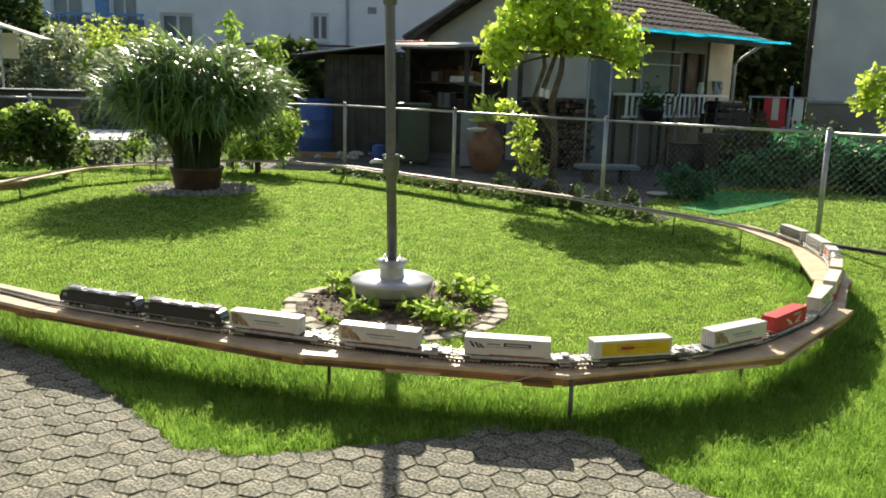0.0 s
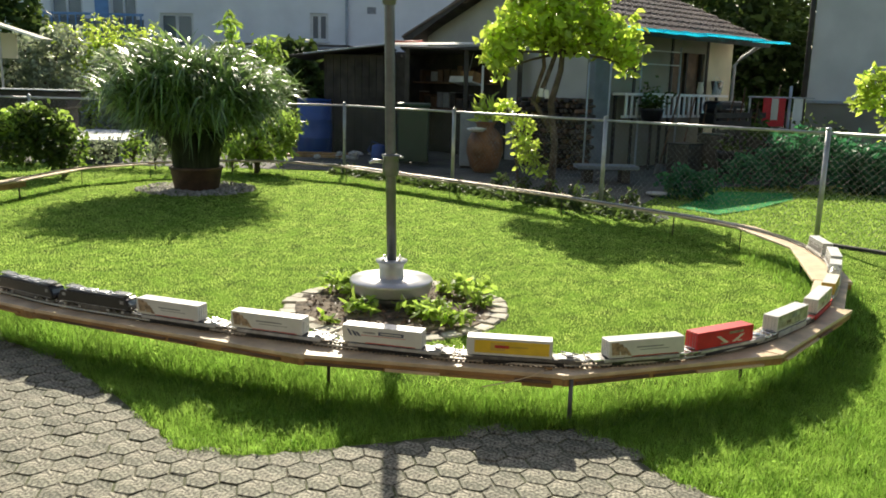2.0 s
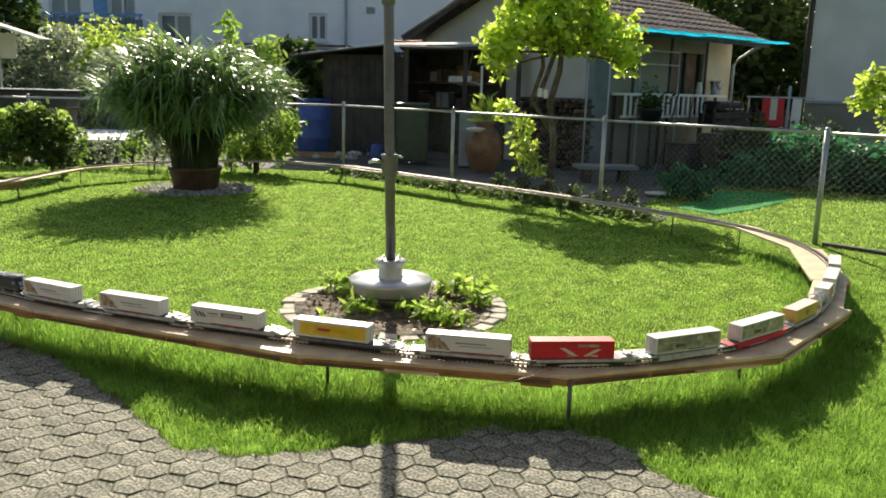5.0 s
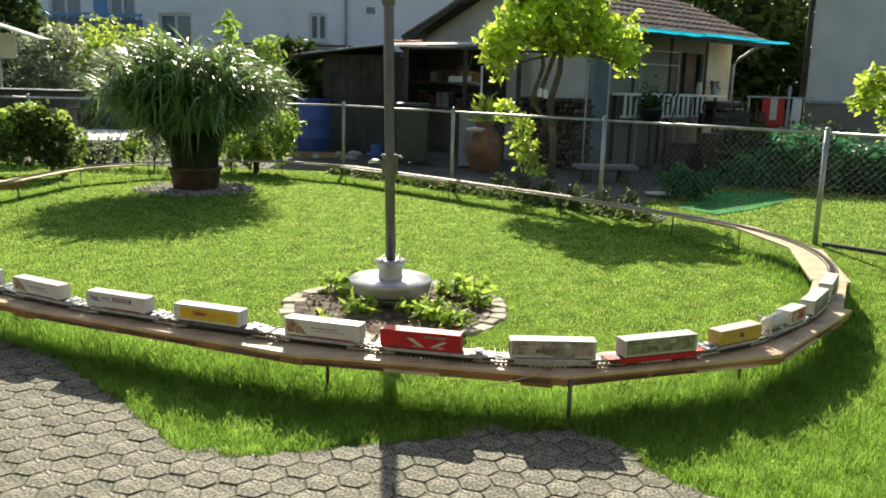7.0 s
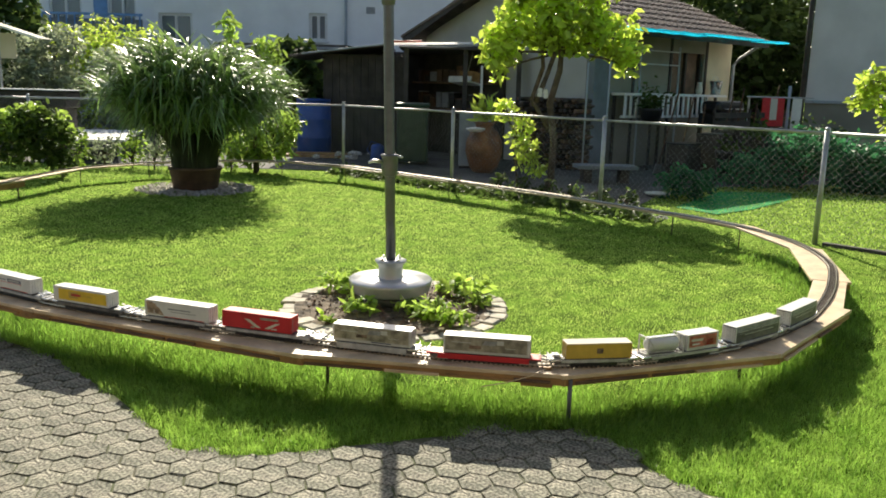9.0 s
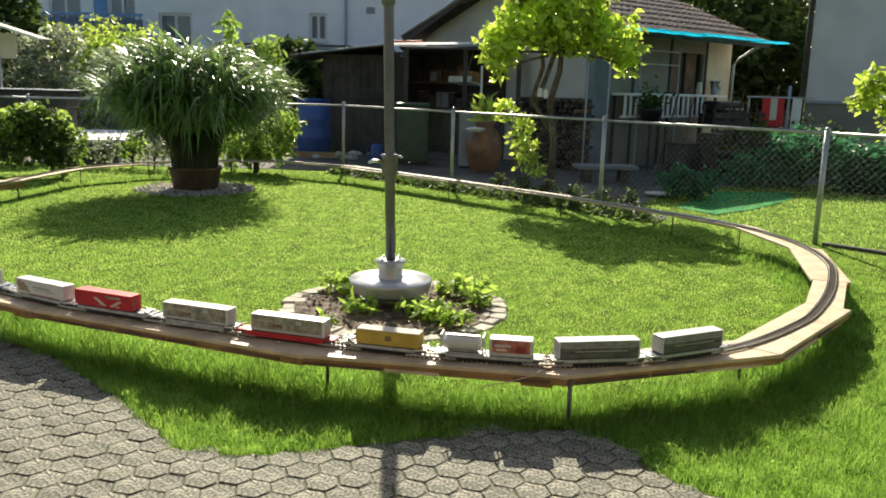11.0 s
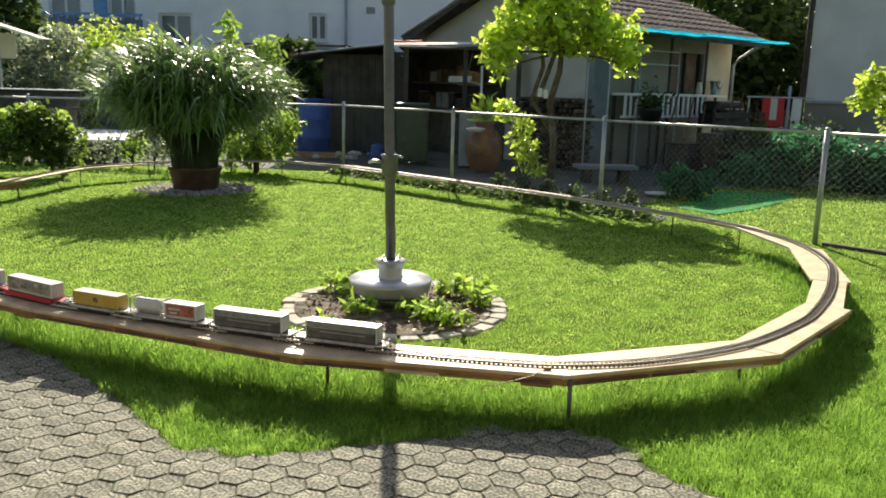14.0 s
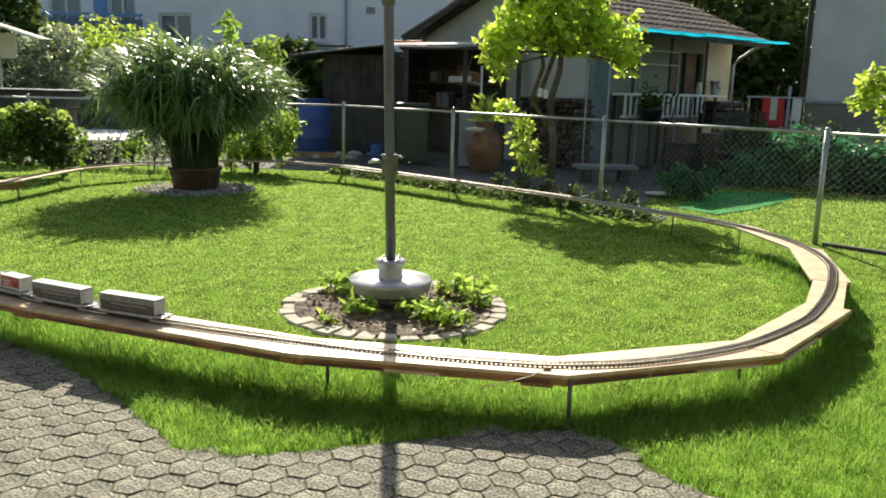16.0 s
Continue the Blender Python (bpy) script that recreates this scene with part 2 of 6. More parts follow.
def leaves(name, centres, size, material, parent, label="", kind="", droop=0.3, aspect=1.6):
    """Many separate bent leaves round the given centres."""
    c = np.asarray(centres, float)
    n = len(c)
    d = RNG.normal(size=(n, 3))
    d[:, 2] = d[:, 2] * 0.6 - droop
    d /= np.linalg.norm(d, axis=1)[:, None]
    u = np.cross(d, RNG.normal(size=(n, 3)))
    u /= np.linalg.norm(u, axis=1)[:, None]
    w = np.cross(d, u)
    s = size * RNG.uniform(0.6, 1.35, (n, 1))
    fold = RNG.uniform(0.05, 0.3, (n, 1))
    tip, side, lift = d * s * aspect, u * s * 0.5, w * s * fold
    v = np.stack([c, c + tip * 0.25 + side * 0.85 + lift, c + tip * 0.62 + side * 0.8 + lift, c + tip - lift * 0.5,
                  c + tip * 0.62 - side * 0.8 + lift, c + tip * 0.25 - side * 0.85 + lift], 1).reshape(-1, 3)
    q = ((np.arange(n) * 6)[:, None, None] + np.array([(0, 1, 2, 3), (0, 3, 4, 5)])[None]).reshape(-1, 4)
    return fast(name, v, q, material, parent, label, kind)


def lumps(balls, n, shell=0.55):
    """n places inside the given balls (x, y, z, rx, ry, rz), more of them near the surface."""
    b = np.array(balls, float)
    w = b[:, 3] * b[:, 4] * b[:, 5]
    k = RNG.choice(len(b), n, p=w / w.sum())
    d = RNG.normal(size=(n, 3))
    d /= np.linalg.norm(d, axis=1)[:, None]
    r = RNG.uniform(shell ** 3, 1, (n, 1)) ** (1 / 3) * (0.85 + 0.3 * np.sin(d[:, :1] * 7 + b[k, :1]) * np.sin(d[:, 2:] * 6))
    return b[k, :3] + d * r * b[k, 3:]
# ---- the ground ----
LAWN_EDGE = [(-30, 9.5), (-2.9, 4.7), (-2.47, 4.36), (-1.99, 4.01), (-1.52, 3.57), (-1.28, 3.3), (-1.06, 3.02), (-0.9, 2.97), (-0.67, 2.98), (-0.45, 3.05),
             (-0.29, 3.1), (-0.04, 3.18), (0.3, 3.27), (0.57, 3.3), (0.69, 3.17), (0.77, 3.06), (0.86, 2.89), (1.0, 2.74), (1.6, 2.0), (3.5, -1.0), (12, -12)]


def on_pavement(x, y):
    """True on the paved side of the lawn's edge."""
    px = [p[0] for p in LAWN_EDGE]
    py = [p[1] for p in LAWN_EDGE]
    return y < np.interp(x, px, py)


FENCE = [(-9.6, 13.75), (-6.95, 13.7), (-4.3, 13.65), (-1.70, 13.62), (0.098, 11.742), (1.898, 9.859), (3.698, 7.976), (5.5, 6.09), (7.3, 4.21)]


def in_garden(x, y):
    return y < np.interp(x, [p[0] for p in FENCE], [p[1] for p in FENCE])


gm = bmesh.new()
bmesh.ops.create_grid(gm, x_segments=60, y_segments=60, size=400)
ground = obj("ground", gm, "lawn")
tagged(ground, "green lawn soil under short grass, reaching far out", "ground", kind="structure")

# paved yard of the neighbour, behind the fence
ym = bmesh.new()
ring = [ym.verts.new((x, y + 0.15, 0.006)) for x, y in FENCE[:6]] + [ym.verts.new(p + (0.006,)) for p in ((2.35, 9.95), (2.6, 10.6), (2.9, 11.2), (3.4, 12.4), (9, 14.5), (20, 15), (20, 40), (-30, 40), (-30, 13.9))]
ym.faces.new(ring)
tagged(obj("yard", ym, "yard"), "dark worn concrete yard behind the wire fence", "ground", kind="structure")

# hexagonal pavers
pm = bmesh.new()
edge = [p for p in LAWN_EDGE if -4 < p[0] < 4]
vs = [pm.verts.new((x, y, 0.009)) for x, y in [(-14, 6.6)] + edge] + [pm.verts.new(p + (0.009,)) for p in ((3.5, -1.38), (-14, -1.38))]
pm.faces.new(vs)
pavement = tagged(obj("pavement", pm, "joint"), "grey hexagonal concrete pavers with mossy joints", "pavement", kind="structure")

A1 = Vector((0.1188, 0.0306))
A2 = Vector((A1.x / 2 + A1.y * 0.9045, A1.y / 2 - A1.x * 0.9045))
O1 = Vector((-1.3956, 2.8518))


def paver_mesh(bm, x, y, z, tilt=0.0):
    cs = []
    for p, r in ((A1, 1), (A1 - A2, 1), (-A2, 1), (-A1, 1), (A2 - A1, 1), (A2, 1)):
        cs.append(p)
    corner = [(cs[i] + cs[(i + 1) % 6]) / 3 for i in range(6)]
    low = [bm.verts.new((x + c.x * 0.955, y + c.y * 0.955, z - 0.03)) for c in corner]
    mid = [bm.verts.new((x + c.x * 0.955, y + c.y * 0.955, z - 0.004)) for c in corner]
    top = [bm.verts.new((x + c.x * 0.915, y + c.y * 0.915, z)) for c in corner]
    for a, b in ((low, mid), (mid, top)):
        for i in range(6):
            bm.faces.new((a[i], a[(i + 1) % 6], b[(i + 1) % 6], b[i]))
    bm.faces.new(top)
    return bm


def build_pavers():
    shapes = []
    for k in range(4):
        bm = paver_mesh(bmesh.new(), 0, 0, 0)
        for v in bm.verts:
            if v.co.z > -0.02:
                v.co.x += random.uniform(-0.0035, 0.0035)
                v.co.y += random.uniform(-0.0035, 0.0035)
        bmesh.ops.recalc_face_normals(bm, faces=bm.faces)
        me = bpy.data.meshes.new("paver")
        bm.to_mesh(me)
        bm.free()
        me.materials.append(M["paver"])
        shapes.append(me)
    verts, faces = [], []
    block = paver_mesh(bmesh.new(), 0, 0, 0)
    block.verts.index_update()
    bv, bf = [v.co.copy() for v in block.verts], [[v.index for v in f.verts] for f in block.faces]
    block.free()
    near = 0
    spots = []
    for i in range(-75, 75):
        for j in range(-75, 75):
            p = O1 + i * A1 + j * A2
            if not (-6.5 < p.x < 4.0 and -1.3 < p.y < 6.0) or not on_pavement(p.x, p.y - 0.02):
                continue
            spots.append(p)
    spots.sort(key=lambda p: abs(p.x + 0.4) * 0.7 + abs(p.y - 3.1))
    for p in spots:
        z = 0.014 + random.uniform(-0.002, 0.002)
        if p.y > 2.45 and near < 300:
            near += 1
            o = new("paver", random.choice(shapes))
            o.location, o.parent = (p.x, p.y, z), pavement
            o.rotation_euler = (random.uniform(-0.012, 0.012), random.uniform(-0.012, 0.012), random.choice((0, math.pi)))
        else:
            k = len(verts)
            verts += [(v.x + p.x, v.y + p.y, v.z + z) for v in bv]
            faces += [[q + k for q in f] for f in bf]
    raw("outer_pavers", verts, faces, "paver", pavement, "", "stuff")


# ---- the model railway ----
BOARD_Z = 0.237
TRACK = [(-5.052, 9.191), (-5.281, 8.487), (-5.707, 7.643), (-5.658, 6.601), (-5.013, 5.707), (-4.07, 5.162), (-3.176, 4.814), (-2.511, 4.487), (-2.184, 4.298),
         (-1.886, 4.159), (-1.37, 3.956), (-0.903, 3.792), (-0.476, 3.658), (-0.208, 3.583), (0.05, 3.524), (0.308, 3.484), (0.516, 3.469), (0.824, 3.514),
         (1.102, 3.613), (1.4, 3.772), (1.618, 3.931), (1.856, 4.159), (2.084, 4.417), (2.402, 4.913), (2.66, 5.41), (2.829, 5.807), (2.918, 6.204),
         (2.948, 6.601), (2.908, 6.998), (2.74, 7.544), (2.362, 8.129), (1.916, 8.685), (1.39, 9.281), (0.784, 9.926), (0.099, 10.601), (-0.695, 11.415),
         (-1.509, 12.159), (-2.352, 12.606), (-2.998, 12.705), (-4.189, 12.11), (-4.943, 11.117), (-5.082, 9.896)]


def curve_points(nodes, k):
    n, out = len(nodes), []
    pts = np.array(nodes)
    for i in range(n):
        p0, p1, p2, p3 = pts[i - 1], pts[i], pts[(i + 1) % n], pts[(i + 2) % n]
        for t in np.arange(k) / k:
            out.append(0.5 * (2 * p1 + (p2 - p0) * t + (2 * p0 - 5 * p1 + 4 * p2 - p3) * t * t + (3 * p1 - p0 - 3 * p2 + p3) * t ** 3))
    return np.array(out)


LINE = curve_points(TRACK, 40)
LINE = np.vstack([LINE, LINE[:1]])
ALONG = np.r_[0, np.cumsum(np.linalg.norm(np.diff(LINE, axis=0), axis=1))]
ROUND = float(ALONG[-1])


def at(s):
    s = s % ROUND
    return np.array([np.interp(s, ALONG, LINE[:, 0]), np.interp(s, ALONG, LINE[:, 1])])


BOARDS = [((-0.62, 3.66), (0.53, 3.475), 0.25), ((0.53, 3.475), (1.56, 3.83), 0.25), ((1.56, 3.83), (2.22, 4.58), 0.25), ((2.22, 4.58), (2.62, 5.36), 0.205),
          ((2.62, 5.36), (2.93, 6.45), 0.25), ((2.93, 6.45), (2.82, 7.5), 0.20), ((2.82, 7.5), (2.38, 8.19), 0.17), ((2.38, 8.19), (1.4, 9.37), 0.16),
          ((1.4, 9.37), (0.1, 10.7), 0.20), ((0.1, 10.7), (-1.45, 12.22), 0.26), ((-1.45, 12.22), (-2.5, 12.76), 0.20), ((-2.5, 12.76), (-3.3, 12.74), 0.20),
          ((-3.3, 12.74), (-4.35, 12.08), 0.20), ((-4.35, 12.08), (-4.98, 11.15), 0.20), ((-4.98, 11.15), (-5.1, 9.6), 0.2), ((-5.1, 9.6), (-5.35, 8.5), 0.22),
          ((-5.35, 8.5), (-5.78, 7.5), 0.25), ((-5.78, 7.5), (-5.62, 6.45), 0.25), ((-5.62, 6.45), (-4.9, 5.62), 0.25), ((-4.9, 5.62), (-3.3, 4.88), 0.25),
          ((-3.3, 4.88), (-2.15, 4.29), 0.25), ((-2.15, 4.29), (-0.62, 3.66), 0.25)]


def build_boards():
    for i, (a, b, w) in enumerate(BOARDS):
        a, b = Vector(a), Vector(b)
        d = b - a
        turn = math.atan2(d.y, d.x)
        drop = 0.003 * (i % 2)
        t = thing("trestle_board", "pale softwood board carrying the model track above the lawn", "board",
                  pose(a.x, a.y, BOARD_Z - drop, 0, 0, math.degrees(turn)), "boards under the railway loop")
        n = d.length
        ext = 0.045
        tail = 0.10 if i == 2 else ext
        part("deck", box(-ext, n + tail, -w / 2, w / 2, -0.018, 0, 0.002), "wood", t)
        for s in (-1, 1) if i < 4 or i > 14 else (-1,) if i < 7 else ():
            y = s * (w / 2 - 0.016)
            part("side_rail", box(-ext + 0.006, n + tail - 0.006, y - 0.010, y + 0.010, -0.052 - (0.03 if s > 0 else 0), -0.0185, 0.002), "fascia", t)
        for x, y, m in (((0.0, -w / 2 + 0.006, "galv"),) if i == 1 else () if i == 21 else ((0.06, 0.0 if 3 < i < 15 else w / 2 - 0.022, "darkwood"),)):
            part("leg", tube([(x, y, -0.019), (x, y, -BOARD_Z + drop - 0.02)], 0.010 if m == "galv" else 0.006 if 5 < i < 15 else 0.009, 8), "lamp" if m == "galv" else m, t, "thin steel leg" if m == "galv" else "dark wooden stake", True)
        if i in (0, 1, 2, 19, 20, 21):
            # rough strips nailed along the front edge, with gaps between them
            x = 0.02
            while x < n - 0.12:
                q = min(random.uniform(0.14, 0.42), n - x)
                lo, deep = -0.029 - random.uniform(0, 0.008), random.uniform(0.004, 0.010)
                part("edge_strip", box(x, x + q - random.uniform(0.004, 0.03), -w / 2 - deep, -w / 2 + 0.005, lo - 0.012, lo, 0.002), random.choice(("fascia", "wood", "brown")), t)
                x += q
        if i == 20:
            part("splice_block", box(n * 0.36, n * 0.36 + 0.17, -w / 2 - 0.02, -w / 2 + 0.06, -0.048, -0.0185, 0.004), "fascia", t, "short block nailed under the joint")
        if w == 0.25 and i in (0, 2, 3, 20):
            part("splice_block", box(n - 0.16, n - 0.02, -w / 2 + 0.03, w / 2 - 0.03, -0.075, -0.0525, 0.003), "fascia", t)


def build_track():
    t = thing("railway_track", "model railway track with metal rails on dark sleepers", "track")
    step, gauge, z = 0.05, 0.045, BOARD_Z + 0.0015
    n = int(ROUND / step)
    ss = np.arange(n) * ROUND / n
    for side in (-1, 1):
        v, f = [], []
        for s in ss:
            p, d = at(s), at(s + 0.01) - at(s - 0.01)
            d /= np.linalg.norm(d)
            nrm = np.array([-d[1], d[0]])
            c = p + nrm * side * gauge / 2
            for o, h in ((-0.004, 0.005), (0.004, 0.005), (0.0022, 0.0125), (-0.0022, 0.0125)):
                v.append((*(c + nrm * o), z + h))
        for i in range(n):
            for k in range(4):
                j = (i + 1) % n
                f.append((4 * i + k, 4 * i + (k + 1) % 4, 4 * j + (k + 1) % 4, 4 * j + k))
        raw("rail", v, f, "rail", t, "worn metal rail")
    shape = bpy.data.meshes.new("sleeper")
    bm = box(-0.0048, 0.0048, -0.033, 0.033, 0, 0.0055, 0.0007)
    bm.to_mesh(shape)
    bm.free()
    shape.materials.append(M["sleeper"])
    v, f = [], []
    m = int(ROUND / 0.0215)
    for i in range(m):
        s = i * ROUND / m
        p, d = at(s), at(s + 0.01) - at(s - 0.01)
        d /= np.linalg.norm(d)
        if 8.55 < s < 14.95:
            o = new("sleeper", shape)
            o.parent = t
            o.location, o.rotation_euler = (p[0], p[1], z), (0, 0, math.atan2(d[1], d[0]))
            continue
        nrm = np.array([-d[1], d[0]])
        k = len(v)
        for hz in (0.0, 0.0055):
            for sx, sy in ((-1, -1), (1, -1), (1, 1), (-1, 1)):
                v.append((*(p + d * sx * 0.0048 + nrm * sy * 0.033), z + hz))
        f += [(k + 4, k + 5, k + 6, k + 7), (k, k + 1, k + 5, k + 4), (k + 1, k + 2, k + 6, k + 5), (k + 2, k + 3, k + 7, k + 6), (k + 3, k, k + 4, k + 7)]
    raw("sleeper_run", v, f, "sleeper", t, "dark plastic sleepers", "stuff")
    w = thing("feed_cable", "thin pale feed cable and plug hanging off the track boards", "cable")
    part("wire", tube([(0.50, 3.44, BOARD_Z + 0.004), (0.44, 3.38, BOARD_Z + 0.006), (0.40, 3.345, BOARD_Z - 0.004), (0.30, 3.33, BOARD_Z - 0.03), (0.18, 3.33, BOARD_Z - 0.055)], 0.0022, 6), "wood", w, "", True)
    part("plug", box(0.455, 0.49, 3.405, 3.42, BOARD_Z + 0.001, BOARD_Z + 0.012, 0.002), "fascia", w)


build_boards()
build_track()
# ---- the garden ----
FENCE_TOP = 1.097


def build_fence():
    for i, (a, b) in enumerate(zip(FENCE, FENCE[1:])):
        a, b = Vector(a), Vector(b)
        d = b - a
        n = d.length
        t = thing("fence", "galvanised chain-link fence bay with tubular posts and top rail", "fence",
                  pose(a.x, a.y, 0, 0, 0, math.degrees(math.atan2(d.y, d.x))), "bays of the wire fence")
        part("post", tube([(0, 0, -0.05), (0, 0, FENCE_TOP + 0.035)], 0.026, 10), "galv", t, "", True)
        part("post_cap", lathe([(0.029, 0), (0.029, 0.012), (0.018, 0.025), (0.004, 0.03)], 10, m=pose(0, 0, FENCE_TOP + 0.03)), "galv", t, "", True)
        part("top_rail", tube([(0.02, 0, FENCE_TOP), (n - 0.02, 0, FENCE_TOP)], 0.016, 8), "galv", t, "", True)
        v, f = [], []
        cell, z0, z1, r = 0.073, 0.05, FENCE_TOP - 0.012, 0.00095
        h = z1 - z0
        for sgn in (1, -1):
            for k in range(int(-h / cell) - 1, int((n + h) / cell) + 2):
                x0 = k * cell
                xa, xb = (x0, x0 + h) if sgn > 0 else (x0 + h, x0)
                za, zb = z0, z1
                # clip to the bay
                lo, hi = 0.0, 1.0
                dx = xb - xa
                for lim, keep in ((0.03, 1), (n - 0.03, -1)):
                    tt = (lim - xa) / dx
                    if (dx > 0) == (keep > 0):
                        lo = max(lo, tt)
                    else:
                        hi = min(hi, tt)
                if hi - lo < 0.02:
                    continue
                p = Vector((xa + dx * lo, 0.002 * sgn, za + (zb - za) * lo))
                q = Vector((xa + dx * hi, 0.002 * sgn, za + (zb - za) * hi))
                w = (q - p).normalized().cross(Vector((0, 1, 0))) * r
                u = Vector((0, r, 0))
                j = len(v)
                v += [p + w, p + u, p - w, p - u, q + w, q + u, q - w, q - u]
                f += [(j + c, j + (c + 1) % 4, j + 4 + (c + 1) % 4, j + 4 + c) for c in range(4)]
        raw("chain_link", v, f, "wire", t, "diamond wire mesh", "stuff")


LAMP = (-0.35, 5.36)


def build_lamp():
    t = thing("garden_post", "grey steel garden post on a round drum base", "post", pose(*LAMP, 0))
    part("drum", lathe([(0.24, 0.083), (0.260, 0.086), (0.265, 0.093), (0.267, 0.104), (0.280, 0.150), (0.282, 0.160), (0.276, 0.170), (0.11, 0.177)], 48), "lampgrey", t, "grey painted round metal drum", True)
    # added foot; its dark colour imitates the shade beneath the drum
    part("pedestal", lathe([(0.20, 0.0), (0.19, 0.085)], 32), "lamp", t, "short added pedestal, dark for the shade under the drum", True)
    part("collar", lathe([(0.088, 0.168), (0.089, 0.176), (0.084, 0.186), (0.082, 0.20), (0.080, 0.245), (0.086, 0.268), (0.105, 0.284), (0.106, 0.294), (0.04, 0.298)], 32), "lampgrey", t, "stepped metal collar", True)
    for k in range(4):
        a = math.radians(45 + 90 * k)
        part("bolt", lathe([(0.012, 0), (0.012, 0.012), (0.006, 0.014), (0.006, 0.022)], 6, m=pose(0.075 * math.cos(a), 0.075 * math.sin(a), 0.296)), "steel", t)
    part("pole", tube([(0, 0, 0.29), (-0.016, 0, 1.0), (-0.036, 0, 2.0), (-0.062, 0, 3.25)], [0.0335, 0.0335, 0.0335, 0.031], 16), "lamp", t, "dark grey steel pole", True)
    part("sleeve", lathe([(0.036, 0.86), (0.052, 0.868), (0.055, 0.93), (0.052, 0.985), (0.06, 0.99), (0.06, 1.0), (0.036, 1.006)], 20, m=pose(-0.015, 0, 0)), "lamp", t, "clamp sleeve on the pole", True)
    part("clamp_lever", tube([(-0.06, -0.02, 0.955), (-0.115, -0.04, 0.962), (-0.15, -0.05, 0.95)], [0.011, 0.013, 0.009], 8), "steel", t, "shiny metal clamp lever", True)
    part("clamp_screw", tube([(0.045, -0.03, 0.99), (0.07, -0.045, 0.99)], 0.008, 8), "steel", t, "shiny screw", True)
    part("upper_sleeve", lathe([(0.033, 1.945), (0.043, 1.95), (0.045, 2.02), (0.043, 2.09), (0.033, 2.095)], 20, m=pose(-0.036, 0, 0)), "lamp", t, "", True)


BED, BED_R = (-0.31, 5.23), 0.75


def build_bed():
    bm = bmesh.new()
    rings = []
    for r in np.linspace(0.04, 0.66, 12):
        rings.append([bm.verts.new((r * math.cos(a), r * math.sin(a), 0.011 + 0.014 * noise.noise((r * 9 * math.cos(a), r * 9 * math.sin(a), 3)) + 0.012 * random.random())) for a in np.linspace(0, 2 * math.pi, 48, endpoint=False)])
    bm.faces.new(rings[0])
    for a, b in zip(rings, rings[1:]):
        for i in range(48):
            bm.faces.new((a[i], b[i], b[(i + 1) % 48], a[(i + 1) % 48]))
    bed = thing("flower_bed", "round bed of dark soil edged with pale stones round the post", "flower bed", pose(*BED, 0), kind="structure")
    part("soil", bm, "soil", bed)
    k = 700
    rr, aa = 0.62 * np.sqrt(RNG.uniform(0.05, 1, k)), RNG.uniform(0, 2 * math.pi, k)
    c = np.stack([rr * np.cos(aa), rr * np.sin(aa), np.full(k, 0.026)], 1)
    leaves("mulch", c, 0.016, "print", bed, "scattered dry bark chips", "stuff", droop=0.0)
    n = 34
    for i in range(n):
        a0, a1 = 2 * math.pi * i / n + 0.012, 2 * math.pi * (i + 1) / n - 0.012
        r0, r1 = 0.605 + random.uniform(-0.015, 0.01), BED_R + random.uniform(-0.015, 0.02)
        z = 0.015 + random.uniform(-0.006, 0.006)
        bm = bmesh.new()
        top = [bm.verts.new((r * math.cos(a), r * math.sin(a), z)) for r, a in ((r0 + .008, a0 + .008), (r1 - .008, a0 + .006), (r1 - .008, a1 - .006), (r0 + .008, a1 - .008))]
        mid = [bm.verts.new((r * math.cos(a), r * math.sin(a), z - 0.01)) for r, a in ((r0, a0), (r1, a0), (r1, a1), (r0, a1))]
        low = [bm.verts.new((r * math.cos(a), r * math.sin(a), -0.01)) for r, a in ((r0, a0), (r1, a0), (r1, a1), (r0, a1))]
        bm.faces.new(top)
        for p, q in ((mid, top), (low, mid)):
            for k in range(4):
                bm.faces.new((p[k], p[(k + 1) % 4], q[(k + 1) % 4], q[k]))
        bmesh.ops.recalc_face_normals(bm, faces=bm.faces)
        part("edging_stone", bm, "edge", bed)


def leafy_plant(x, y, r, h, n, size, material="bedleaf"):
    t = thing("bed_plant", "low leafy green plant growing in the soil bed", "plant", pose(x, y, 0.03), "plants in the round bed")
    h, n = h * 0.8, int(n * 0.75)
    bm = bmesh.new()
    tips = []
    for k in range(7):
        a = 2 * math.pi * k / 7 + random.uniform(-0.3, 0.3)
        rr = r * random.uniform(0.4, 0.9)
        p = (rr * math.cos(a), rr * math.sin(a), h * random.uniform(0.55, 1.0))
        tube([(0, 0, 0), (p[0] * 0.35, p[1] * 0.35, p[2] * 0.6), p], [0.005, 0.004, 0.002], 5, bm)
        tips.append(p)
    part("stem", bm, "tall", t)
    c = []
    for k in range(n):
        p = random.choice(tips)
        f = random.uniform(0.35, 1.08)
        c.append((p[0] * f + random.gauss(0, r * 0.12), p[1] * f + random.gauss(0, r * 0.12), p[2] * f + random.gauss(0, 0.012)))
    leaves("foliage", c, size, material, t, droop=0.25, aspect=2.1)


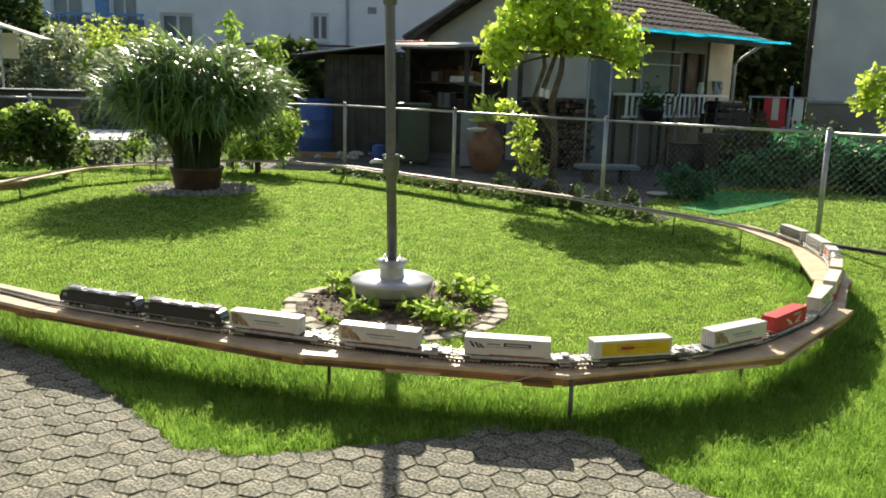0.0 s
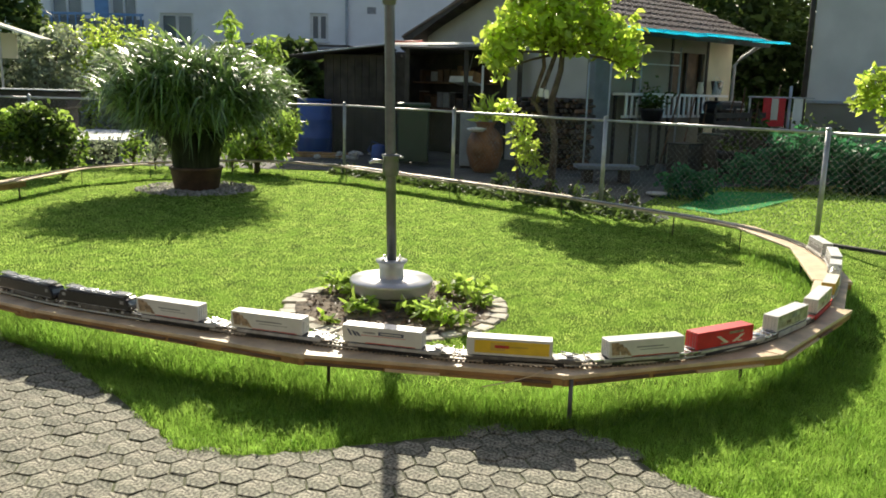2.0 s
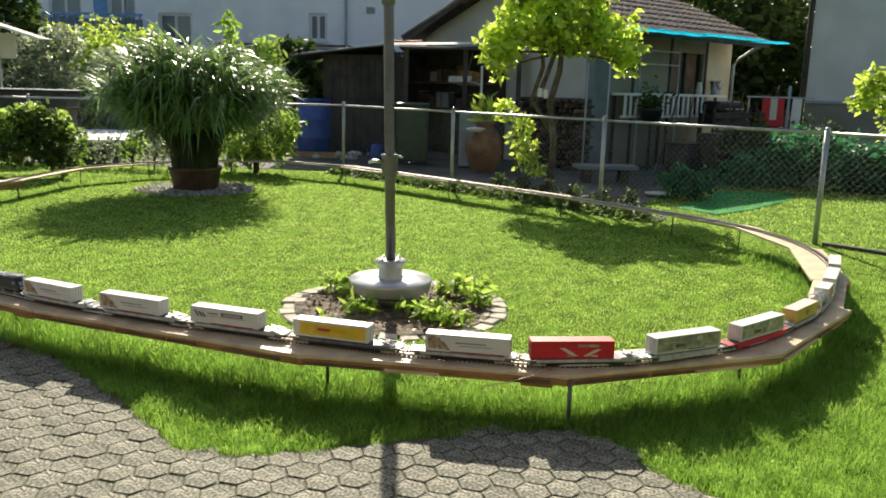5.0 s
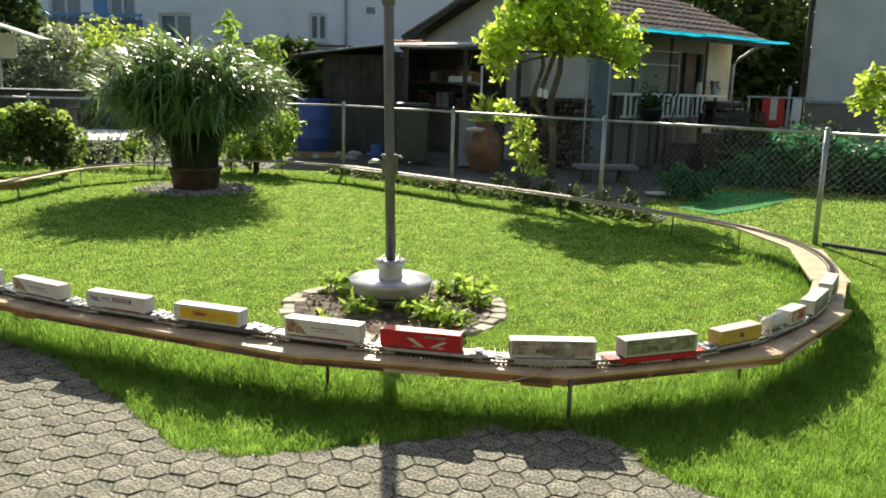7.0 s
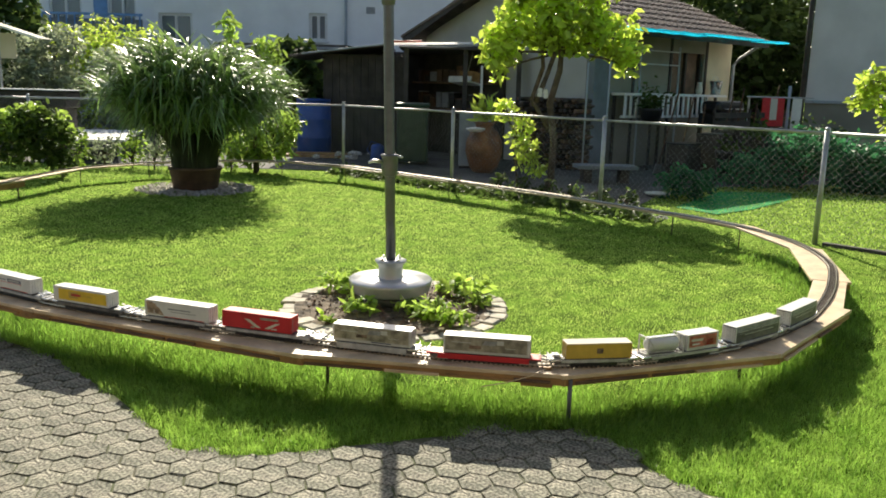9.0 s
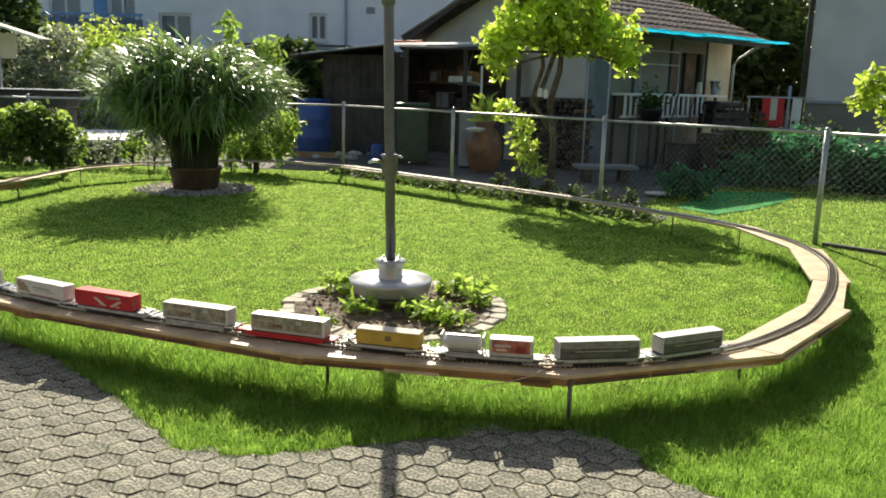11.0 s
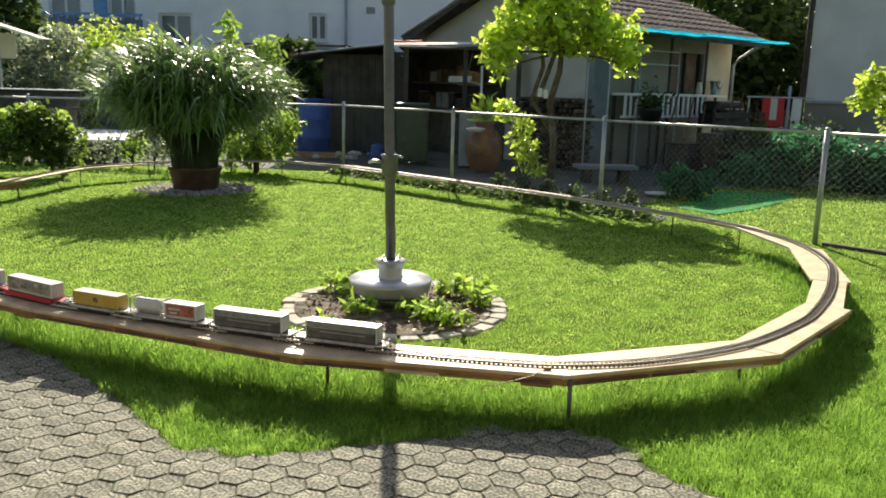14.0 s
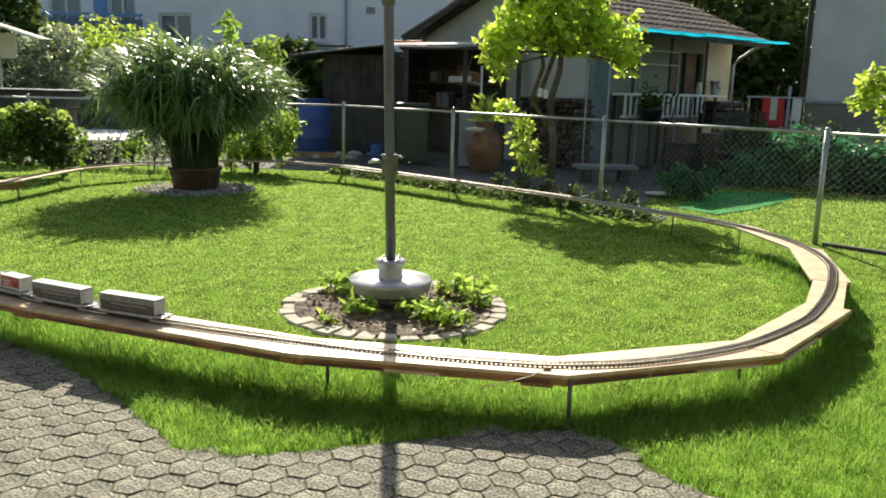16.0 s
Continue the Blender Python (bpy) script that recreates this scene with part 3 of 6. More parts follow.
def build_bed_plants():
    for x, y, r, h, n in ((-0.74, 5.58, 0.20, 0.15, 80), (-0.62, 5.42, 0.13, 0.11, 45), (-0.50, 5.0, 0.12, 0.12, 45), (-0.06, 4.94, 0.18, 0.15, 90), (0.07, 4.78, 0.15, 0.12, 60),
                          (-0.2, 5.0, 0.12, 0.1, 45), (0.15, 5.45, 0.19, 0.15, 90), (0.26, 5.24, 0.13, 0.1, 45), (0.02, 5.6, 0.12, 0.1, 40), (0.27, 5.6, 0.11, 0.1, 35), (-0.68, 4.76, 0.06, 0.05, 16)):
        leafy_plant(x, y, r, h, int(n * 1.5), 0.034)


REED = (-3.35, 10.9)


def build_reed():
    t = thing("potted_reed", "large arching ornamental grass in a terracotta pot on the lawn", "plant", pose(*REED, 0))
    part("pot", lathe([(0.27, 0.0), (0.29, 0.03), (0.335, 0.27), (0.35, 0.28), (0.35, 0.315), (0.32, 0.315), (0.30, 0.29), (0.05, 0.29)], 32), "terra", t, "round terracotta pot", True)
    # stalks lean out from the pot; leaf blades spring from them and arch over
    m = 1500
    sa, sr = RNG.uniform(0, 2 * math.pi, m), 0.30 * np.sqrt(RNG.uniform(0, 1, m))
    lean, tall = RNG.uniform(0.0, 1.02, m), RNG.uniform(0.95, 1.5, m)
    tall = tall * (1.06 - 0.26 * (lean / 1.02) ** 2)
    u = np.linspace(0, 0.62, 5)
    so = sr[:, None] + lean[:, None] * u[None, :] ** 1.9
    stalk = np.stack([so * np.cos(sa)[:, None], so * np.sin(sa)[:, None], 0.29 + tall[:, None] * u[None, :]], -1)
    side = np.stack([-np.sin(sa), np.cos(sa), 0 * sa], -1)[:, None, :] * 0.009
    v = np.stack([stalk + side, stalk - side], 2).reshape(-1, 3)
    b = (np.arange(m) * 10)[:, None] + (np.arange(4) * 2)[None, :]
    # stalks carry the dark of the clump's shaded inside in their colour
    fast("stalk_clump", v, np.stack([b, b + 1, b + 3, b + 2], -1).reshape(-1, 4), "reedstalk", t, "crowded upright stalks, coloured dark for the shade inside the clump", "stuff")
    n, seg = 9800, 6
    k = RNG.integers(0, m, n)
    f = RNG.uniform(0.42, 1.0, n) ** 0.6
    o0 = sr[k] + lean[k] * f ** 1.9
    p0 = np.stack([o0 * np.cos(sa[k]), o0 * np.sin(sa[k]), 0.29 + tall[k] * f], -1)
    a = sa[k] + RNG.normal(0, 0.9, n)
    ln = RNG.uniform(0.24, 0.56, n)
    rise, fall = RNG.uniform(0.35, 1.2, n), RNG.uniform(0.2, 1.4, n)
    u = np.linspace(0, 1, seg)
    out = ln[:, None] * u[None, :] * 0.85
    cx, cy = p0[:, :1] + out * np.cos(a)[:, None], p0[:, 1:2] + out * np.sin(a)[:, None]
    z = p0[:, 2:] + ln[:, None] * (rise[:, None] * u[None, :] - fall[:, None] * u[None, :] ** 2.2)
    z = np.maximum(z, 0.04)
    w = 0.0135 * np.sin(math.pi * np.clip(0.12 + 0.88 * u, 0, 0.985))[None, :] * RNG.uniform(0.6, 1.35, n)[:, None]
    tw = RNG.uniform(-0.55, 0.55, n)[:, None]
    dx, dy, dz = -np.sin(a)[:, None] * w * np.cos(tw), np.cos(a)[:, None] * w * np.cos(tw), w * np.sin(tw)
    v = np.stack([np.stack([cx + dx, cy + dy, z + dz], -1), np.stack([cx - dx, cy - dy, z - dz], -1)], 2).reshape(-1, 3)
    base = (np.arange(n) * seg * 2)[:, None] + (np.arange(seg - 1) * 2)[None, :]
    fast("foliage", v, np.stack([base, base + 1, base + 3, base + 2], -1).reshape(-1, 4), "reed", t, "long glossy arching blades", "stuff")
    g = thing("gravel_ring", "ring of pale pebbles round the pot on the lawn", "gravel", pose(REED[0], REED[1], 0), kind="stuff")
    k = 900
    rr, aa = RNG.uniform(0.3, 0.78, k), RNG.uniform(0, 2 * math.pi, k)
    s = RNG.uniform(0.012, 0.03, (k, 1))
    c = np.stack([rr * np.cos(aa), rr * np.sin(aa), np.full(k, 0.014)], 1)
    o = np.array([(1, 0, 0), (0, 1, 0), (-1, 0, 0), (0, -1, 0), (0.4, 0.4, 0.8), (-0.4, 0.4, 0.8), (-0.4, -0.4, 0.8), (0.4, -0.4, 0.8)])
    v = (c[:, None, :] + o[None] * s[:, None, :]).reshape(-1, 3)
    b = (np.arange(k) * 8)[:, None, None]
    q = (b + np.array([(0, 1, 5, 4), (1, 2, 6, 5), (2, 3, 7, 6), (3, 0, 4, 7), (4, 5, 6, 7)])[None]).reshape(-1, 4)
    fast("pebbles", v, q, "gravel", g, "", "stuff")


def build_tree(name, label, x, y, trunk, balls, n, size, material, droop=0.3, category="tree", group="", aspect=1.6):
    """A trunk with limbs that reach into the lumps of the crown, and a crown of single leaves."""
    t = thing(name, label, category, pose(x, y, 0), group)
    bm = bmesh.new()
    for pts, r in trunk:
        tube(pts, r, 8, bm)
    head = Vector(trunk[0][0][-1])
    for b in balls:
        c = Vector(b[:3])
        m = head.lerp(c, 0.5) + Vector((random.uniform(-.1, .1), random.uniform(-.1, .1), -0.05))
        tube([head - Vector((0, 0, 0.15)), m, c], [0.022, 0.016, 0.006], 6, bm)
        for k in range(3):
            e = c + Vector((random.uniform(-b[3], b[3]) * 0.7, random.uniform(-b[4], b[4]) * 0.7, random.uniform(-b[5], b[5]) * 0.7))
            tube([c, c.lerp(e, 0.5), e], [0.008, 0.006, 0.003], 5, bm)
    part("trunk", bm, "bark", t, "gnarled brown trunk with limbs", True)
    leaves("crown", lumps(balls, n), size, material, t, "many single leaves", "stuff", droop, aspect)
    return t


def build_plants():
    build_tree("vine_tree", "small bright vine tree with twisted trunk behind the fence", 1.5, 11.6,
               [([(0, 0, 0), (0.03, 0, 0.7), (-0.05, 0.05, 1.25), (0.06, 0, 1.7), (0.08, 0, 2.1)], [0.055, 0.05, 0.048, 0.042, 0.03]), ([(-0.25, 0.1, 1.25), (-0.12, 0.05, 1.6), (0.0, 0, 2.0)], [0.035, 0.033, 0.03]),
                ([(-0.05, 0.05, 0.9), (-0.3, 0.1, 1.3), (-0.16, 0.1, 1.75), (-0.2, 0.1, 2.1)], [0.035, 0.033, 0.03, 0.02])],
               [(0.0, 0.1, 2.12, 0.5, 0.4, 0.2), (-0.75, 0, 2.15, 0.42, 0.45, 0.38), (-0.35, 0.1, 2.45, 0.5, 0.5, 0.42), (0.2, 0, 2.3, 0.55, 0.5, 0.4), (0.75, 0, 2.2, 0.42, 0.45, 0.35), (0.95, -0.1, 2.0, 0.28, 0.3, 0.28),
                (-0.85, -0.1, 1.9, 0.24, 0.3, 0.24), (0.3, 0.1, 2.75, 0.6, 0.5, 0.35), (-0.4, 0, 2.85, 0.45, 0.4, 0.3), (-0.8, -0.1, 1.68, 0.14, 0.16, 0.2), (1.0, -0.1, 1.78, 0.16, 0.2, 0.16)], 3300, 0.078, "leaf", droop=0.5)
    build_tree("vine_tree", "low bright vine climbing beside the wire fence", 0.95, 11.7,
               [([(0.1, 0, 0), (0.05, 0, 0.5), (0.1, 0, 0.9)], [0.02, 0.018, 0.014])],
               [(-0.1, 0, 1.15, 0.17, 0.16, 0.2), (0.15, 0, 0.95, 0.16, 0.16, 0.2), (0.22, 0, 0.55, 0.2, 0.18, 0.26), (0.05, 0, 0.75, 0.16, 0.16, 0.16), (0.36, 0, 0.35, 0.14, 0.14, 0.2)], 480, 0.055, "leaf", category="plant")
    build_tree("vine_tree", "bright leafy shrub branch hanging over the fence", 4.95, 9.4,
               [([(0.45, 0.3, 0), (0.4, 0.2, 0.7), (0.3, 0, 1.35)], [0.04, 0.035, 0.025])],
               [(-0.1, 0, 1.62, 0.26, 0.26, 0.18), (-0.22, 0, 1.42, 0.18, 0.2, 0.14), (0.15, 0, 1.35, 0.26, 0.25, 0.2), (0.25, 0, 1.7, 0.28, 0.25, 0.15), (0.1, 0, 1.08, 0.1, 0.12, 0.16), (0.3, 0, 1.1, 0.14, 0.12, 0.2)], 980, 0.052, "leaf")
    build_tree("shrub", "bright green shrub with upright leafy shoots behind the reed", -3.05, 13.1,
               [([(0, 0, 0), (0, 0, 0.6), (0, 0, 1.3)], [0.04, 0.035, 0.03])],
               [(-0.38, 0, 2.2, 0.17, 0.2, 0.4), (0.28, 0, 1.9, 0.24, 0.25, 0.3), (-0.1, 0, 1.5, 0.5, 0.4, 0.4), (0.05, 0, 2.0, 0.14, 0.15, 0.25), (0.3, 0, 0.55, 0.4, 0.3, 0.4), (-0.2, 0, 0.5, 0.4, 0.3, 0.4), (0.5, 0, 0.8, 0.3, 0.25, 0.3)], 2100, 0.048, "shoot", droop=1.0, category="shrub", aspect=2.8)
    t = build_tree("shrub", "dark green shrub with bright top leaves at the lawn's edge", -5.6, 11.9,
               [([(0, 0, 0), (0, 0, 0.4), (0, 0, 0.7)], [0.04, 0.03, 0.03])],
               [(-0.75, 0, 0.5, 0.55, 0.45, 0.42), (-0.15, 0, 0.55, 0.38, 0.4, 0.42), (-0.4, 0, 0.85, 0.4, 0.35, 0.2), (0.05, -0.1, 0.28, 0.25, 0.3, 0.22)], 2300, 0.055, "darkleaf", category="shrub")
    # light on the shrub's top, painted as a brighter leaf colour
    leaves("young_leaves", lumps([(-0.75, 0, 0.72, 0.5, 0.4, 0.24), (-0.2, 0, 0.78, 0.42, 0.35, 0.24), (-0.45, 0, 0.98, 0.36, 0.3, 0.12)], 800), 0.055, "shoot", t, "top leaves coloured brighter as if lit from above", "stuff")
    for k in range(8):
        x = -6.0 + 0.42 * k
        build_tree("shrub", "loose low shrub with pale leaves along the fence", x, 13.25 + 0.08 * (k % 3),
                   [([(0, 0, 0), (0, 0, 0.2), (0, 0, 0.3)], [0.015, 0.012, 0.01])],
                   [(0, 0, 0.28, 0.3, 0.2, 0.24), (0.1, 0, 0.5 - 0.1 * (k % 2), 0.18, 0.15, 0.18)], 170, 0.05, "paleleaf" if k % 2 else "midleaf", category="shrub")
    for k in range(6):
        x, y = 0.75 + 0.3 * k, 11.5 - 0.31 * k
        build_tree("shrub", "small dark shrub at the foot of the wire fence", x, y,
                   [([(0, 0, 0), (0, 0, 0.15), (0, 0, 0.25)], [0.012, 0.01, 0.008])],
                   [(0, 0, 0.1, 0.2, 0.15, 0.1), (0.05, 0, 0.2, 0.1, 0.1, 0.1)], 90, 0.045, "darkleaf", category="shrub")
    # dark leaves added to imitate the shaded band along the fence
    n = 5200
    u = RNG.uniform(size=n)
    x = -1.9 + 4.3 * u
    y = np.interp(x, [p[0] for p in FENCE], [p[1] for p in FENCE]) - 0.12 + RNG.normal(0, 0.16, n)
    g = thing("ground_cover", "low dark leaves standing in for shaded ground along the wire fence", "plant", kind="stuff")
    leaves("foliage", np.stack([x, y, np.abs(RNG.normal(0.02, 0.035, n))], 1), 0.045, "darkleaf", g, "", "stuff", droop=0.2)
    # pale tall bushes beyond the fence
    for x, y, s, m, n in ((-8.9, 18.4, 1.12, "paleleaf", 4200), (-7.2, 18.6, 0.98, "paleleaf", 3600), (-10.6, 18.2, 1.12, "paleleaf", 2600), (-5.9, 18.7, 0.94, "paleleaf", 2400), (-8.9, 20.4, 1.28, "leaf", 2600), (-8.0, 20.7, 1.2, "leaf", 2400)):
        build_tree("bush", "tall loose bush with small leaves behind the fence", x, y,
                   [([(0, 0, 0), (0.05, 0, 0.6 * s), (0, 0, 1.1 * s)], [0.05, 0.045, 0.035])],
                   [(0, 0, 1.1 * s, 0.85 * s, 0.7 * s, 0.8 * s), (-0.4 * s, 0, 1.75 * s, 0.5 * s, 0.5 * s, 0.45 * s), (0.35 * s, 0, 1.95 * s, 0.5 * s, 0.5 * s, 0.4 * s), (0.1 * s, 0, 0.45 * s, 0.7 * s, 0.6 * s, 0.45 * s)], n, 0.075, m, category="bush")
    # dark trees behind the hut
    for x, y, s in ((7.2, 25.0, 1.5), (9.4, 26.5, 1.7), (5.2, 26.5, 1.6), (8.2, 22.5, 1.15), (-11.4, 21.0, 1.15), (11.8, 28, 1.8), (-3.9, 20.4, 0.62)):
        build_tree("tree", "dense dark green tree behind the houses", x, y,
                   [([(0, 0, 0), (0.1, 0, 1.2 * s), (0, 0, 2.0 * s)], [0.16, 0.13, 0.1])],
                   [(0, 0, 2.4 * s, 1.3 * s, 1.1 * s, 1.1 * s), (-0.8 * s, 0, 1.7 * s, 0.9 * s, 0.8 * s, 0.8 * s), (0.8 * s, 0, 1.6 * s, 0.9 * s, 0.8 * s, 0.9 * s), (0, -0.3, 0.9 * s, 1.1 * s, 0.8 * s, 0.8 * s), (0.2 * s, 0, 3.3 * s, 0.9 * s, 0.8 * s, 0.8 * s)], 3200, 0.16, "darkleaf")


build_fence()
build_lamp()
build_bed()
build_bed_plants()
build_reed()
build_plants()


# ---- buildings ----
def window(parent, x0, x1, z0, z1, y, depth=0.12, mullion=True):
    """A framed window set in a wall that faces -y at y."""
    w = part("window", box(x0, x1, y + depth - 0.02, y + depth + 0.0, z0, z1), "pane", parent, "dark reflecting window pane")
    f = 0.085
    for a in ((x0, x1, z0, z0 + f), (x0, x1, z1 - f, z1), (x0, x0 + f, z0 + f, z1 - f), (x1 - f, x1, z0 + f, z1 - f)) + ((((x0 + x1) / 2 - f / 2, (x0 + x1) / 2 + f / 2, z0 + f, z1 - f),) if mullion else ()):
        part("frame", box(a[0], a[1], y + depth - 0.06, y + depth - 0.021, a[2], a[3], 0.004), "frame", w)
    part("sill", box(x0 - 0.06, x1 + 0.06, y - 0.06, y + 0.05, z0 - 0.05, z0, 0.005), "frame", w)
    return w


def wall_with_holes(x0, x1, z0, z1, y, thick, holes):
    """A wall facing -y, built of solid pieces round its openings (x0, x1, z0, z1)."""
    bm = bmesh.new()
    xs = sorted({x0, x1, *(h[0] for h in holes), *(h[1] for h in holes)})
    zs = sorted({z0, z1, *(h[2] for h in holes), *(h[3] for h in holes)})
    for xa, xb in zip(xs, xs[1:]):
        for za, zb in zip(zs, zs[1:]):
            if not any(h[0] <= xa and xb <= h[1] and h[2] <= za and zb <= h[3] for h in holes):
                box(xa, xb, y, y + thick, za, zb, bm=bm)
    bmesh.ops.remove_doubles(bm, verts=bm.verts, dist=1e-5)
    return bm


def build_house():
    t = thing("house", "large white rendered house with small framed windows beyond the hut", "house", pose(0, 26, 0))
    holes = [(-4.32, -3.75, 2.72, 3.56), (-8.97, -7.92, 2.42, 3.46)]
    part("wall", wall_with_holes(-9.1, 4.5, 0, 5.0, 0, 0.35, holes), "white", t, "white rendered wall")
    part("side_wall", box(-9.1, -8.8, 0.352, 8, 0, 5.0), "white", t)
    part("back_wall", box(-8.8, 4.5, 7.7, 8, 0, 5.0), "white", t)
    part("side_wall", box(4.2, 4.5, 0.352, 7.7, 0, 5.0), "white", t)
    part("roof", box(-9.6, 5.0, -0.5, 8.5, 5.0, 5.25), "tile", t, "dark tiled roof")
    for h in holes:
        window(t, *h, 0.0)
    part("downpipe", tube([(-3.17, -0.06, 0.3), (-3.17, -0.06, 4.95)], 0.045, 8), "greycab", t, "grey downpipe", True)
    part("vent_grille", box(-2.55, -2.28, -0.02, 0.0, 3.58, 3.78, 0.003), "greyprint", t, "small dark wall vent")
    t2 = thing("house", "pale apartment house with a blue balcony far behind the bushes", "house", pose(-13.5, 31, 0))
    holes = [(-1.2, 0.0, 3.0, 4.6), (1.0, 2.0, 3.4, 4.6)]
    part("wall", wall_with_holes(-6, 3.2, 0, 8, 0, 0.35, holes), "white", t2)
    part("roof", box(-6.4, 3.6, -0.5, 8, 8, 8.2), "tile", t2)
    part("back_wall", box(-6, 3.2, 6.0, 6.3, 0, 8), "greycab", t2)
    part("room_wall", box(-6, 3.2, 0.9, 1.0, 0, 8), "greycab", t2, "bluish grey wall behind the panes")
    for h in holes:
        window(t2, *h, 0.0)
    b = part("balcony", box(-2.2, 2.6, -1.1, -0.002, 2.6, 2.75, 0.01), "white", t2, "concrete balcony slab")
    part("parapet", box(-2.2, 2.6, -1.06, -1.045, 2.75, 3.5, 0.004), "column", b, "bluish balcony panel")
    for k in range(17):
        x = -2.15 + 0.29 * k
        part("baluster", box(x, x + 0.05, -1.10, -1.062, 2.75, 3.62, 0.005), "blue", b)
    part("handrail", box(-2.2, 2.6, -1.1, -1.02, 3.62, 3.7, 0.008), "blue", b, "blue handrail")
    part("door", box(0.45, 0.95, -0.05, -0.002, 2.75, 4.7, 0.01), "blue", t2, "blue painted shutter")
    t3 = thing("house", "plain grey rendered house wall with a drainpipe", "house", pose(7.35, 17.0, 0, 0, 0, -25))
    part("wall", box(0, 9, 0, 6, 0, 6.5), "greywall", t3)
    part("plinth", box(0.0, 9, -0.012, -0.002, 0, 1.30), "cream", t3, "darker grey-brown lower wall")
    part("plinth_ledge", box(-0.03, 9, -0.06, -0.002, 1.30, 1.36, 0.006), "greycab", t3, "dark ledge across the wall")
    part("downpipe", tube([(-0.06, -0.08, 0.2), (-0.06, -0.08, 6.4)], 0.05, 8), "darkwood", t3, "dark drainpipe", True)
    part("roof", box(-0.5, 9.5, -0.5, 6.5, 6.5, 6.75), "tile", t3)


HUT = (3.0, 14.75)
HUT_TURN = 41.0


def build_hut():
    """Local x runs along the eave, local y along the gable."""
    t = thing("hut", "low garden house with tiled gable roof and cream walls", "house", pose(HUT[0], HUT[1], 0, 0, 0, HUT_TURN))
    L, W, ZE, ZR, YF = 4.6, 5.3, 2.55, 3.66, 0.5
    holes = [(2.42, 3.53, 0.95, 2.24)]
    # one front wall: shade put into the cream, sun into the yellowish end
    part("wall", wall_with_holes(0, 3.6, 0, ZE, YF, 0.2, holes), "cream", t, "rendered wall in cream darkened for the shade")
    part("wall", box(3.602, L, YF, YF + 0.2, 0, ZE), "yellowwall", t, "rendered wall coloured warmer and brighter as its sunny length")
    bm = bmesh.new()
    prof = [(YF + 0.2, 0), (W, 0), (W, ZE), (W / 2, ZR - 0.1), (YF + 0.2, ZE + 0.05)]
    va = [bm.verts.new((0.0, y, z)) for y, z in prof]
    vb = [bm.verts.new((0.2, y, z)) for y, z in prof]
    bm.faces.new(va)
    bm.faces.new(vb)
    for k in range(5):
        bm.faces.new((va[k], va[(k + 1) % 5], vb[(k + 1) % 5], vb[k]))
    bmesh.ops.recalc_face_normals(bm, faces=bm.faces)
    part("gable_wall", bm, "gable", t, "pale gable wall")
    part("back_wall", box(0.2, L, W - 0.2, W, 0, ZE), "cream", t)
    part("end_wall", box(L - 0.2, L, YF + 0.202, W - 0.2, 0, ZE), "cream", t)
    slope = math.atan2(ZR - ZE, W / 2)
    for side in (0, 1):
        m = pose(0, 0, ZE) if side == 0 else pose(L, W, ZE, 0, 0, 180)
        ln = (W / 2 + 0.35) / math.cos(slope)
        base = m @ pose(0, -0.35, -0.35 * math.tan(slope) + 0.09, math.degrees(slope))
        slab = part("roof", box(-0.4 if side == 0 else -0.02, L + (0.02 if side == 0 else 0.4), 0, ln, -0.10, -0.012, m=base), "darkwood", t, "boarded roof slope with rows of tiles")
        if side == 0:
            tm = tile_mesh()
            rows, cols = 9, 24
            for r in range(rows):
                for c in range(cols):
                    o = new("tile", tm)
                    o.parent = slab
                    o.matrix_local = base @ pose(-0.4 + 0.21 * c, r * (ln - 0.05) / rows, 0.0, -2.5)
    # torn cyan sheeting in overlapping lengths along the eave
    x = -0.5
    while x < 4.8:
        q = min(random.uniform(0.5, 0.9), 4.84 - x)
        part("eave_sheet", box(0, q + 0.06, -0.62, -0.40 + random.uniform(-0.06, 0.05), -0.012, 0.016, 0.005, m=pose(x, 0, ZE - 0.045 + random.uniform(-0.014, 0.014), 0, random.uniform(-1.2, 2.2))), "cyan", t, "bright cyan sheet along the eave")
        x += q
    part("verge_board", box(-0.44, -0.405, -0.3, W / 2, -0.15, 0.02, m=pose(0, 0, ZE, math.degrees(slope))), "darkwood", t)
    back = pose(L, W, ZE, 0, 0, 180) @ pose(0, -0.35, -0.35 * math.tan(slope) + 0.09, math.degrees(slope))
    part("verge_board", box(L + 0.402, L + 0.43, 0, ln, -0.16, -0.02, m=back), "darkwood", t)
    for r in range(9):
        y = r * (ln - 0.05) / 9
        part("verge_tile", box(L + 0.2, L + 0.45, y - 0.03, y + 0.36, 0.0, 0.055, 0.01, m=back @ pose(0, 0, 0.0, -3.0)), "tile", t)
    part("column", box(-0.16, 0.29, YF - 0.12, YF - 0.002, 0, ZE - 0.1, 0.01), "column", t, "blue-grey flat column")
    w = part("window", box(2.42, 3.53, YF + 0.12, YF + 0.14, 0.95, 2.24), "brown", t, "closed brown wooden shutters")
    for a in (2.45, 2.98, 3.50):
        part("frame", box(a - 0.03, a + 0.03, YF + 0.05, YF + 0.119, 0.95, 2.24, 0.004), "darkwood", w)
    part("cladding", box(-0.06, -0.002, 2.75, 5.3, 0, 2.28), "darkwood", t, "dark timber cladding under the canopy")
    part("shelf", box(-0.40, -0.062, 2.9, 5.3, 0.95, 0.99, 0.004), "brown", t, "workshop shelf")
    part("shelf", box(-0.40, -0.062, 2.9, 5.3, 1.5, 1.54, 0.004), "brown", t)
